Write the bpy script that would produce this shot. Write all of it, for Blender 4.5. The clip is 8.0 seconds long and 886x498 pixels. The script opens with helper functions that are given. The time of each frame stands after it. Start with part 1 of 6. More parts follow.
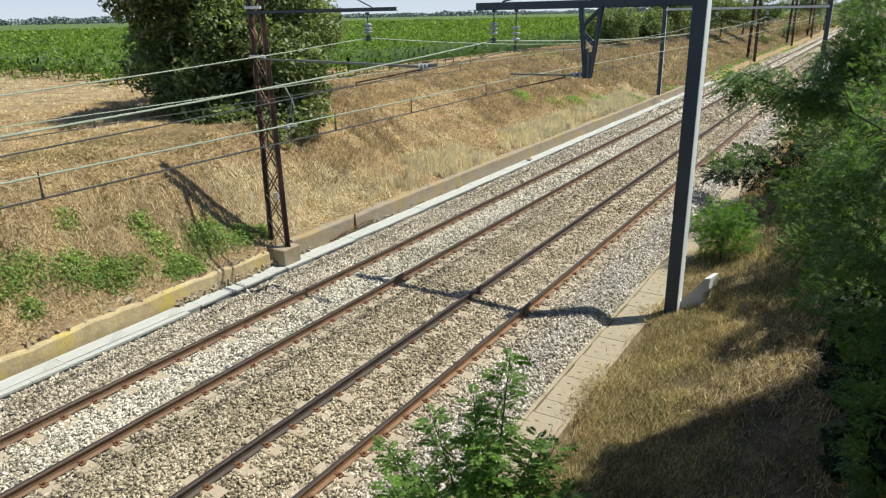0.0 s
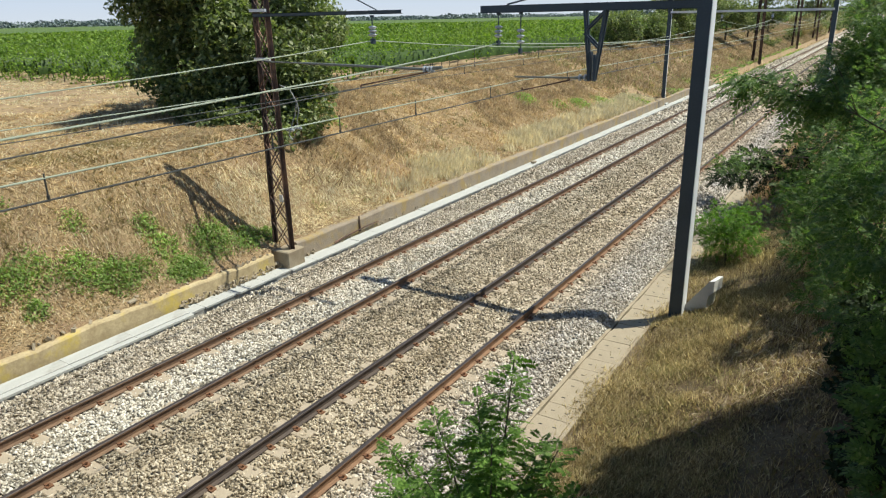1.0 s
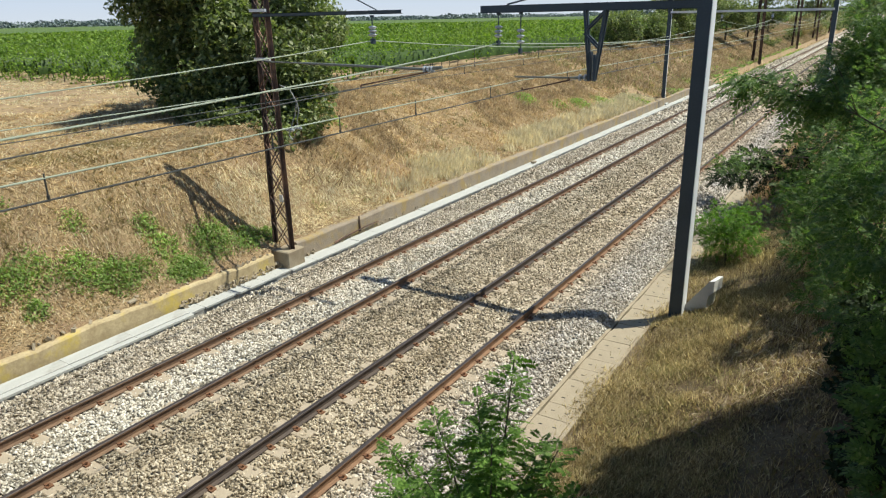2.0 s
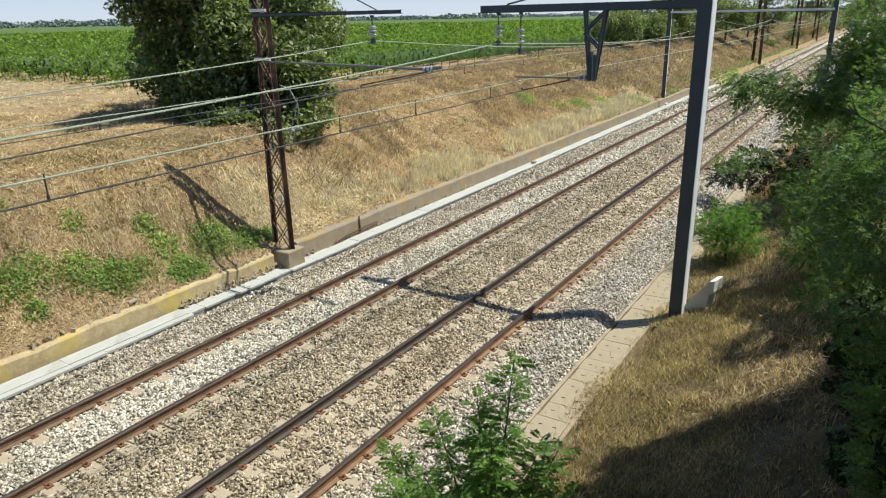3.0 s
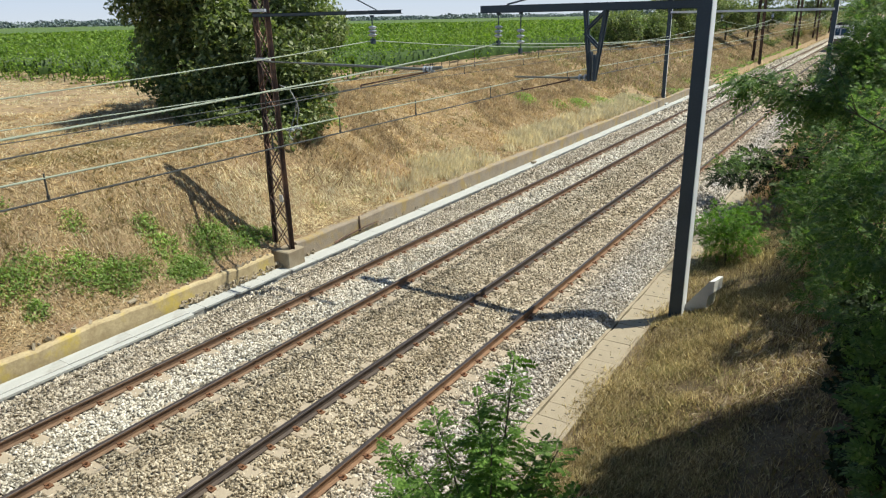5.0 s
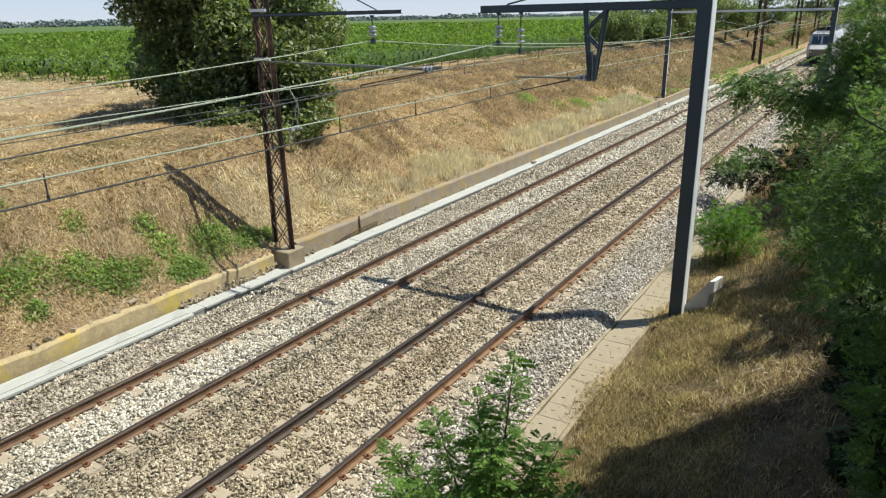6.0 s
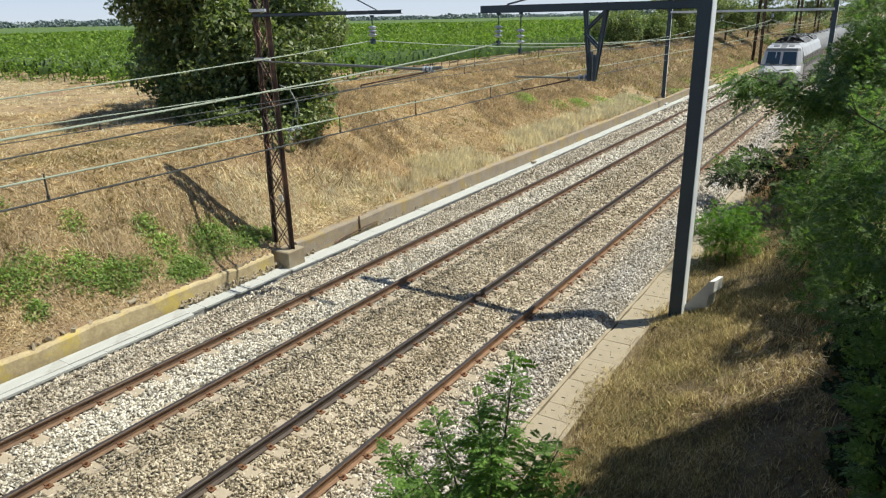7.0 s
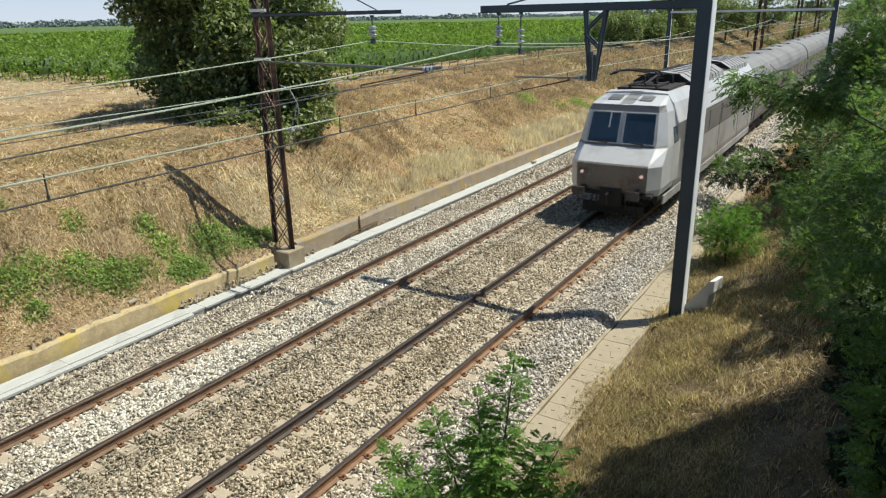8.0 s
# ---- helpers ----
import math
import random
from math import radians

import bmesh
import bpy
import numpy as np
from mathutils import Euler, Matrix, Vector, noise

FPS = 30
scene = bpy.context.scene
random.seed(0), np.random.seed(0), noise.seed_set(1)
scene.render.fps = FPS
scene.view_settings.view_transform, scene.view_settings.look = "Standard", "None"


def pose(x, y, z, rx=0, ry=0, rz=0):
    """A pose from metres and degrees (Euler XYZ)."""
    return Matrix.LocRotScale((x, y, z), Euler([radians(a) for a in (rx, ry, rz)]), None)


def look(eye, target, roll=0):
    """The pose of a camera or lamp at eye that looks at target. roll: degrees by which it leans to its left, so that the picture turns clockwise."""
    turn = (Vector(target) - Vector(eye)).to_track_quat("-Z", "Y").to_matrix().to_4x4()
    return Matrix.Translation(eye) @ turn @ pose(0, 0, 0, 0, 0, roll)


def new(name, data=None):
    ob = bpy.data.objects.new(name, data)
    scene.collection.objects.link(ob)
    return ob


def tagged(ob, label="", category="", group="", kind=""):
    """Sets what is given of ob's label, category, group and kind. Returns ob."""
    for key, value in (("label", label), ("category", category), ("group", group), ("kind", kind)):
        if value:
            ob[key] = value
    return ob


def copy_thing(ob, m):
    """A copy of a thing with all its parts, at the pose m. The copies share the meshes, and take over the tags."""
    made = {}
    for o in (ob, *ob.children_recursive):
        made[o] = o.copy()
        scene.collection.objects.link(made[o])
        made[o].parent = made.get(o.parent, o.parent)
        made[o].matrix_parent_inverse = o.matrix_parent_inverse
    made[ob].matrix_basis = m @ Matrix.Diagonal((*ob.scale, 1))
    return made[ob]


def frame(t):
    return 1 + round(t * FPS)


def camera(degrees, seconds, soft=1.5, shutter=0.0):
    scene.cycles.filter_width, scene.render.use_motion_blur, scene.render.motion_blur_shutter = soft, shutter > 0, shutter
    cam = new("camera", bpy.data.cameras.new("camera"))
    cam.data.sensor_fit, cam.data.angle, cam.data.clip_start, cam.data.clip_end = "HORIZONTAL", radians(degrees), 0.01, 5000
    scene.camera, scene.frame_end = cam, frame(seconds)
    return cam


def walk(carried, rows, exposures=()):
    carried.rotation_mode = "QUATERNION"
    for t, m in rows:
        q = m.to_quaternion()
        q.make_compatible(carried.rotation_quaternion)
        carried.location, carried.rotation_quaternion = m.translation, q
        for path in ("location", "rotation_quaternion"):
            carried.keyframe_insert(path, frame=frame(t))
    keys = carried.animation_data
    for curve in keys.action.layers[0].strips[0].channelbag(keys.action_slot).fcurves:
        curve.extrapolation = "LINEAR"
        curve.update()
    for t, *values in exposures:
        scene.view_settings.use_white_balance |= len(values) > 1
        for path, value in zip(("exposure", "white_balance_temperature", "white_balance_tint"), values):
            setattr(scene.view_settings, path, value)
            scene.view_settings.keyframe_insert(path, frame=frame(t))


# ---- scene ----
EYE = Vector((0.0, 0.0, 6.359))


def aim(yaw, down):
    """Pose of the camera with its heading and its downward tilt in degrees."""
    a, b = radians(yaw), radians(down)
    way = Vector((math.sin(a) * math.cos(b), math.cos(a) * math.cos(b), -math.sin(b)))
    return look(EYE, EYE + way * 20, -1.154)


cam = camera(65.94, 8.0, soft=1.22, shutter=0.1)
YAW, DOWN = -32.314, 18.725
walk(cam, [(0.0, aim(YAW + 0.36, DOWN + 0.215)), (0.1, aim(YAW + 0.15, DOWN + 0.05)), (0.2, aim(YAW + 0.06, DOWN + 0.01)),
           (0.3, aim(YAW + 0.02, DOWN)), (0.4, aim(YAW, DOWN)), (0.5, aim(YAW, DOWN)), (4.0, aim(YAW, DOWN)), (8.0, aim(YAW, DOWN))])

# ---- light ----
SUN = Vector((0.385, 0.31, 1.0)).normalized()
world = bpy.data.worlds.new("world")
scene.world = world
world.use_nodes = True
sky = world.node_tree.nodes.new("ShaderNodeTexSky")
sky.sky_type, sky.sun_disc = "NISHITA", False
sky.sun_elevation, sky.sun_rotation = math.asin(SUN.z), math.atan2(SUN.x, SUN.y)
sky.air_density, sky.dust_density, sky.ozone_density = 1.0, 0.3, 1.5
back = world.node_tree.nodes["Background"]
back.inputs["Strength"].default_value = 0.10
tone = world.node_tree.nodes.new("ShaderNodeMix")
tone.data_type, tone.blend_type = "RGBA", "MULTIPLY"
tone.inputs[0].default_value = 1.0
tone.inputs[7].default_value = (0.92, 0.96, 0.96, 1)
world.node_tree.links.new(sky.outputs["Color"], tone.inputs[6])
world.node_tree.links.new(tone.outputs[2], back.inputs["Color"])
lamp = bpy.data.lights.new("sun", "SUN")
lamp.energy, lamp.angle, lamp.color = 4.9, radians(0.55), (0.985, 0.968, 0.845)
sun = new("sun", lamp)
sun.matrix_world = look(SUN * 50, (0, 0, 0))
scene.view_settings.exposure = 0.32

# ---- materials ----


def tree_of(name):
    m = bpy.data.materials.new(name)
    m.use_nodes = True
    nt = m.node_tree
    return m, nt, nt.nodes["Principled BSDF"]


def ramp_of(nt, factor, stops):
    r = nt.nodes.new("ShaderNodeValToRGB")
    while len(r.color_ramp.elements) < len(stops):
        r.color_ramp.elements.new(0.5)
    for e, (at, c) in zip(r.color_ramp.elements, stops):
        e.position, e.color = at, (*c, 1)
    nt.links.new(factor, r.inputs["Fac"])
    return r.outputs["Color"]


def noise_of(nt, scale, detail=4.0, rough=0.6, stretch=None):
    geo = nt.nodes.new("ShaderNodeTexCoord")
    n = nt.nodes.new("ShaderNodeTexNoise")
    n.inputs["Scale"].default_value, n.inputs["Detail"].default_value, n.inputs["Roughness"].default_value = scale, detail, rough
    if stretch:
        mp = nt.nodes.new("ShaderNodeMapping")
        mp.inputs["Scale"].default_value = stretch
        nt.links.new(geo.outputs["Object"], mp.inputs["Vector"])
        nt.links.new(mp.outputs["Vector"], n.inputs["Vector"])
    else:
        nt.links.new(geo.outputs["Object"], n.inputs["Vector"])
    return n.outputs["Fac"]


def mix_of(nt, factor, a, b, mode="MIX"):
    m = nt.nodes.new("ShaderNodeMix")
    m.data_type, m.blend_type = "RGBA", mode
    for sock, v in (("Factor", factor), ("A", a), ("B", b)):
        target = [s for s in m.inputs if s.name == sock and s.enabled][0]
        if isinstance(v, (int, float)):
            target.default_value = v
        elif isinstance(v, tuple):
            target.default_value = (*v, 1)
        else:
            nt.links.new(v, target)
    return [s for s in m.outputs if s.enabled][0]


def bump_of(nt, bsdf, height, strength, distance):
    b = nt.nodes.new("ShaderNodeBump")
    b.inputs["Strength"].default_value, b.inputs["Distance"].default_value = strength, distance
    nt.links.new(height, b.inputs["Height"])
    nt.links.new(b.outputs["Normal"], bsdf.inputs["Normal"])


def surface(name, dark, light, scale=6.0, fine=60.0, rough=0.8, metal=0.0, bump=0.3, depth=0.01, stain=None, stretch=None):
    """Two-scale variation between two colours, with optional stains."""
    m, nt, b = tree_of(name)
    big, small = noise_of(nt, scale, stretch=stretch), noise_of(nt, fine, 3)
    c1 = ramp_of(nt, big, [(0.3, dark), (0.7, light)])
    c2 = ramp_of(nt, small, [(0.3, dark), (0.7, light)])
    col = mix_of(nt, 0.45, c1, c2)
    if stain:
        s = ramp_of(nt, noise_of(nt, scale * 0.45, 6, 0.7), [(0.49, (0, 0, 0)), (0.62, (1, 1, 1))])
        col = mix_of(nt, s, col, stain)
    nt.links.new(col, b.inputs["Base Color"])
    b.inputs["Roughness"].default_value, b.inputs["Metallic"].default_value = rough, metal
    if bump:
        bump_of(nt, b, small, bump, depth)
    return m


def leafy(name, stops, through_light=0.35, rough=0.6, glow=(1.3, 1.5, 0.6)):
    """Leaves: colour by piece, some light passing through."""
    m, nt, b = tree_of(name)
    geo = nt.nodes.new("ShaderNodeNewGeometry")
    col = ramp_of(nt, geo.outputs["Random Per Island"], stops)
    big = ramp_of(nt, noise_of(nt, 0.9, 3), [(0.3, (0.7, 0.7, 0.7)), (0.7, (1.15, 1.15, 1.1))])
    col = mix_of(nt, 1.0, col, big, "MULTIPLY")
    nt.links.new(col, b.inputs["Base Color"])
    b.inputs["Roughness"].default_value = rough
    b.inputs["Specular IOR Level"].default_value = 0.25
    t = nt.nodes.new("ShaderNodeBsdfTranslucent")
    nt.links.new(mix_of(nt, 1.0, col, glow, "MULTIPLY"), t.inputs["Color"])
    s = nt.nodes.new("ShaderNodeMixShader")
    s.inputs["Fac"].default_value = through_light
    nt.links.new(b.outputs["BSDF"], s.inputs[1])
    nt.links.new(t.outputs["BSDF"], s.inputs[2])
    nt.links.new(s.outputs["Shader"], nt.nodes["Material Output"].inputs["Surface"])
    return m


def earth_material():
    m, nt, b = tree_of("dry_earth")
    big = noise_of(nt, 0.35, 6, 0.65)
    mid = noise_of(nt, 2.4, 6, 0.7)
    fine = noise_of(nt, 26.0, 5, 0.75)
    c = ramp_of(nt, mid, [(0.3, (0.265, 0.18, 0.095)), (0.5, (0.40, 0.29, 0.155)), (0.7, (0.54, 0.42, 0.235))])
    f = ramp_of(nt, fine, [(0.35, (0.11, 0.07, 0.04)), (0.65, (0.52, 0.38, 0.2))])
    c = mix_of(nt, 0.5, c, f)
    red = ramp_of(nt, noise_of(nt, 0.7, 7, 0.7), [(0.44, (0, 0, 0)), (0.60, (0.8, 0.8, 0.8))])
    c = mix_of(nt, red, c, (0.275, 0.178, 0.105))
    g = ramp_of(nt, big, [(0.52, (0, 0, 0)), (0.7, (0.5, 0.5, 0.5))])
    c = mix_of(nt, g, c, (0.12, 0.11, 0.045))
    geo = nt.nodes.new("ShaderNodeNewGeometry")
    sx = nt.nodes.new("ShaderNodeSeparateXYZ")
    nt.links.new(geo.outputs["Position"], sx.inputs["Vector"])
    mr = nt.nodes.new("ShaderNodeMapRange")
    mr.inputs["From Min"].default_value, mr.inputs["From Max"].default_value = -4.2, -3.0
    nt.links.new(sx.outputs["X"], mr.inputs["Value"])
    # near-bank soil: leaf mould, darkened further to carry the tree shade
    mould_shade = ramp_of(nt, mid, [(0.3, (0.085, 0.060, 0.034)), (0.55, (0.17, 0.124, 0.066)), (0.75, (0.29, 0.215, 0.115))])
    c = mix_of(nt, mr.outputs["Result"], c, mould_shade)
    nt.links.new(c, b.inputs["Base Color"])
    b.inputs["Roughness"].default_value = 0.95
    bump_of(nt, b, fine, 0.8, 0.05)
    return m


def ballast_material(name, by_piece):
    """Crushed stone; the running track's stones are browner."""
    m, nt, b = tree_of(name)
    geo = nt.nodes.new("ShaderNodeNewGeometry")
    stops = [(0.0, (0.165, 0.148, 0.115)), (0.18, (0.29, 0.265, 0.215)), (0.45, (0.49, 0.455, 0.385)), (0.75, (0.70, 0.665, 0.59)), (1.0, (0.81, 0.78, 0.715))]
    if by_piece:
        fac = geo.outputs["Random Per Island"]
    else:
        v = nt.nodes.new("ShaderNodeTexVoronoi")
        v.inputs["Scale"].default_value = 17.0
        nt.links.new(geo.outputs["Position"], v.inputs["Vector"])
        sep = nt.nodes.new("ShaderNodeSeparateColor")
        nt.links.new(v.outputs["Color"], sep.inputs["Color"])
        fac = sep.outputs["Red"]
        bump_of(nt, b, v.outputs["Distance"], 1.0, -0.06)
    c = ramp_of(nt, fac, stops)
    sx = nt.nodes.new("ShaderNodeSeparateXYZ")
    nt.links.new(geo.outputs["Position"], sx.inputs["Vector"])
    mr = nt.nodes.new("ShaderNodeMapRange")
    mr.inputs["From Min"].default_value, mr.inputs["From Max"].default_value = -14.0, -4.0
    nt.links.new(sx.outputs["X"], mr.inputs["Value"])
    tint = ramp_of(nt, mr.outputs["Result"], [(0.0, (0.95, 0.93, 0.9)), (0.16, (0.8, 0.75, 0.68)), (0.27, (0.95, 0.92, 0.88)), (0.40, (1.0, 1.0, 0.98)), (0.47, (0.72, 0.66, 0.56)),
                                               (0.72, (0.80, 0.72, 0.60)), (0.84, (0.88, 0.82, 0.75)), (0.9, (0.85, 0.84, 0.86))])
    c = mix_of(nt, 1.0, c, tint, "MULTIPLY")
    dirt = ramp_of(nt, noise_of(nt, 0.8, 5), [(0.35, (0.8, 0.77, 0.72)), (0.65, (1.05, 1.05, 1.05))])
    c = mix_of(nt, 1.0, c, dirt, "MULTIPLY")
    nt.links.new(c, b.inputs["Base Color"])
    b.inputs["Roughness"].default_value = 0.9
    return m


def glass_material(name, tint):
    m, nt, b = tree_of(name)
    b.inputs["Base Color"].default_value = (*tint, 1)
    b.inputs["Roughness"].default_value, b.inputs["IOR"].default_value = 0.05, 1.5
    b.inputs["Specular IOR Level"].default_value = 0.5
    return m


def glow_material(name, colour, strength):
    m, nt, b = tree_of(name)
    b.inputs["Emission Color"].default_value = (*colour, 1)
    b.inputs["Emission Strength"].default_value = strength
    return m


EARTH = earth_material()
BALLAST = ballast_material("ballast_bed", False)
STONE = ballast_material("ballast_stone", True)
RUST = surface("rusty_rail", (0.10, 0.060, 0.037), (0.225, 0.138, 0.084), 3.0, 45.0, 0.85, 0.0, 0.3, 0.003)
DARK_RAIL = surface("dark_running_rail", (0.050, 0.038, 0.032), (0.115, 0.085, 0.066), 3.0, 45.0, 0.8, 0.1, 0.3, 0.003)
ORANGE_RAIL = surface("orange_rusty_rail", (0.14, 0.078, 0.043), (0.285, 0.165, 0.095), 3.0, 45.0, 0.85, 0.0, 0.3, 0.003)
HEAD_WORN = surface("worn_rail_head", (0.035, 0.030, 0.030), (0.075, 0.058, 0.052), 1.5, 30.0, 0.55, 0.3, 0.1, 0.001, stretch=(8, 0.4, 8))
SLEEPER = surface("sleeper_concrete", (0.29, 0.23, 0.16), (0.45, 0.38, 0.28), 2.0, 40.0, 0.9, 0, 0.4, 0.004)
CLIP = surface("rusty_clip", (0.10, 0.045, 0.025), (0.24, 0.12, 0.06), 9.0, 80.0, 0.8, 0.2)
WHITE_CONC = surface("pale_concrete", (0.35, 0.355, 0.33), (0.50, 0.50, 0.465), 1.4, 30.0, 0.9, 0, 0.4, 0.004, stain=(0.28, 0.272, 0.24), stretch=(2.5, 0.5, 1))
SAND_CONC = surface("sandy_concrete", (0.26, 0.215, 0.148), (0.39, 0.33, 0.235), 2.2, 34.0, 0.92, 0, 0.6, 0.006, stain=(0.27, 0.215, 0.14))
LICHEN_CONC = surface("lichen_concrete", (0.31, 0.235, 0.125), (0.53, 0.43, 0.255), 2.0, 16.0, 0.95, 0, 0.5, 0.01, stain=(0.50, 0.385, 0.095))
GREY_CONC = surface("weathered_concrete", (0.215, 0.172, 0.125), (0.35, 0.292, 0.217), 2.6, 26.0, 0.95, 0, 0.9, 0.015, stain=(0.34, 0.25, 0.11))
BLUE_STEEL = surface("painted_steel", (0.034, 0.050, 0.066), (0.056, 0.080, 0.100), 1.2, 30.0, 0.55, 0.2, 0.1, 0.002)
GALV = surface("galvanised_steel", (0.58, 0.60, 0.62), (0.74, 0.76, 0.78), 3.0, 50.0, 0.5, 0.4, 0.1, 0.002)
ARM_STEEL = surface("weathered_steel", (0.10, 0.11, 0.10), (0.22, 0.235, 0.21), 3.0, 40.0, 0.6, 0.2, 0.1, 0.002)
SUNLIT_ZINC = surface("sunlit_zinc", (0.74, 0.76, 0.77), (0.86, 0.87, 0.88), 3.0, 50.0, 0.4, 0.0, 0.05, 0.002)
SHADED_RUST = surface("shaded_rust", (0.022, 0.016, 0.014), (0.075, 0.048, 0.036), 2.5, 40.0, 0.85, 0.1, 0.3, 0.003, stain=(0.13, 0.07, 0.045))
RUST_STEEL = surface("rusty_lattice", (0.045, 0.030, 0.024), (0.14, 0.085, 0.060), 2.5, 40.0, 0.85, 0.1, 0.3, 0.003, stain=(0.23, 0.13, 0.085))
WIRE = surface("copper_wire", (0.27, 0.31, 0.23), (0.40, 0.44, 0.34), 1.0, 20.0, 0.6, 0.1, 0.0)
WIRE_DARK = surface("worn_wire", (0.05, 0.055, 0.05), (0.12, 0.12, 0.11), 1.0, 20.0, 0.5, 0.4, 0.0)
PALE_CABLE = surface("pale_cable", (0.22, 0.23, 0.21), (0.36, 0.37, 0.34), 2.0, 30.0, 0.6, 0.1, 0.0)
WHITE_STONE = surface("white_concrete", (0.62, 0.61, 0.58), (0.78, 0.77, 0.74), 4.0, 40.0, 0.9, 0, 0.3, 0.004)
SHADED_PLATE = surface("shaded_concrete", (0.36, 0.37, 0.37), (0.48, 0.49, 0.48), 4.0, 40.0, 0.9, 0, 0.3, 0.004)
CERAMIC = surface("glazed_ceramic", (0.30, 0.33, 0.36), (0.55, 0.58, 0.6), 6.0, 40.0, 0.25, 0, 0.0)
BARK = surface("bark", (0.05, 0.038, 0.028), (0.14, 0.11, 0.085), 5.0, 30.0, 0.95, 0, 0.9, 0.02, stretch=(3, 3, 0.6))
OAK_LEAF = leafy("oak_leaf", [(0.0, (0.082, 0.112, 0.050)), (0.5, (0.160, 0.198, 0.088)), (0.85, (0.26, 0.295, 0.142)), (1.0, (0.42, 0.44, 0.26))], 0.38, 0.42)
VINE_CORE = leafy("dark_vine_filler", [(0.0, (0.03, 0.06, 0.01)), (1.0, (0.06, 0.11, 0.02))], 0.1)
ROBINIA_LEAF = leafy("robinia_leaf", [(0.0, (0.075, 0.150, 0.028)), (0.5, (0.125, 0.235, 0.046)), (1.0, (0.21, 0.335, 0.085))], 0.5)
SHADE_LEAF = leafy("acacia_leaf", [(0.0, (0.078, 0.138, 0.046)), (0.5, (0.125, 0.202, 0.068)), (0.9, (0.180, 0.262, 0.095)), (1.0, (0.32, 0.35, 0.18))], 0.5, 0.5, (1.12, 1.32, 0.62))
VINE_LEAF = leafy("vine_leaf", [(0.0, (0.085, 0.150, 0.022)), (0.5, (0.150, 0.245, 0.040)), (1.0, (0.25, 0.36, 0.078))], 0.4)
WEED_LEAF = leafy("weed_leaf", [(0.0, (0.18, 0.27, 0.075)), (0.6, (0.285, 0.40, 0.13)), (1.0, (0.43, 0.52, 0.22))], 0.42)
# leaf colour lowered to near black to pass for deep shade
SHADE_BLACK_LEAF = leafy("shade_black_leaf", [(0.0, (0.018, 0.030, 0.012)), (0.6, (0.034, 0.055, 0.021)), (1.0, (0.060, 0.088, 0.035))], 0.12, 0.8)
BUSH_LEAF = leafy("bush_leaf", [(0.0, (0.085, 0.165, 0.038)), (0.5, (0.13, 0.235, 0.06)), (1.0, (0.22, 0.33, 0.11))], 0.52)
STRAW = leafy("dry_grass", [(0.0, (0.35, 0.235, 0.125)), (0.4, (0.52, 0.375, 0.20)), (0.8, (0.68, 0.53, 0.30)), (1.0, (0.80, 0.68, 0.45))], 0.45, 0.85, (1.0, 0.95, 0.85))
RUSSET = leafy("russet_dead_grass", [(0.0, (0.26, 0.185, 0.112)), (0.5, (0.42, 0.318, 0.20)), (1.0, (0.60, 0.49, 0.32))], 0.45, 0.9, (1.0, 0.97, 0.86))
HALF_DRY = leafy("half_dry_blade", [(0.0, (0.19, 0.155, 0.07)), (0.5, (0.33, 0.275, 0.13)), (1.0, (0.50, 0.42, 0.22))], 0.45, 0.85, (1.0, 0.97, 0.75))
DEAD_LEAF = leafy("dead_leaf", [(0.0, (0.06, 0.04, 0.025)), (0.6, (0.155, 0.108, 0.062)), (0.92, (0.30, 0.22, 0.13)), (1.0, (0.55, 0.44, 0.30))], 0.2, 0.9, (1.0, 0.95, 0.8))
NEAR_STRAW = leafy("yellow_dry_grass", [(0.0, (0.20, 0.15, 0.075)), (0.4, (0.42, 0.335, 0.175)), (0.75, (0.68, 0.56, 0.32)), (1.0, (0.86, 0.75, 0.50))], 0.5, 0.85, (1.0, 0.97, 0.82))
BROWN_LITTER = leafy("brown_litter", [(0.0, (0.12, 0.08, 0.052)), (0.6, (0.30, 0.215, 0.14)), (1.0, (0.62, 0.51, 0.36))], 0.2, 0.9, (1.0, 0.95, 0.8))
OLIVE = leafy("olive_grass_blade", [(0.0, (0.20, 0.19, 0.085)), (0.5, (0.31, 0.29, 0.14)), (1.0, (0.45, 0.41, 0.22))], 0.45, 0.85, (1.0, 1.0, 0.75))
PALE_STRAW = leafy("pale_dry_grass", [(0.0, (0.62, 0.53, 0.335)), (0.5, (0.78, 0.70, 0.48)), (1.0, (0.90, 0.84, 0.65))], 0.5, 0.85, (1.0, 0.98, 0.88))
LITTER = leafy("straw_litter", [(0.0, (0.26, 0.18, 0.092)), (0.45, (0.52, 0.385, 0.205)), (1.0, (0.76, 0.63, 0.41))], 0.3, 0.85, (1.0, 0.95, 0.8))
# blue-grey base colour carries the haze over the distant woods
HAZED_GREEN = surface("hazed_woods", (0.14, 0.178, 0.175), (0.195, 0.235, 0.225), 0.06, 0.5, 1.0, 0, 0.6, 1.5)
LOCO_LIGHT = surface("silver_paint", (0.44, 0.44, 0.445), (0.53, 0.53, 0.535), 0.8, 25.0, 0.42, 0.1, 0.04, 0.002, stain=(0.38, 0.37, 0.355))
LOCO_GREY = surface("grey_paint", (0.115, 0.11, 0.105), (0.165, 0.16, 0.15), 1.0, 25.0, 0.5, 0.1, 0.05, 0.002)
LOCO_DARK = surface("dirty_underframe", (0.010, 0.009, 0.009), (0.03, 0.027, 0.024), 3.0, 30.0, 0.85, 0.0)
BUFFER = surface("grimy_buffer", (0.035, 0.032, 0.03), (0.085, 0.08, 0.072), 4.0, 30.0, 0.7, 0.1)
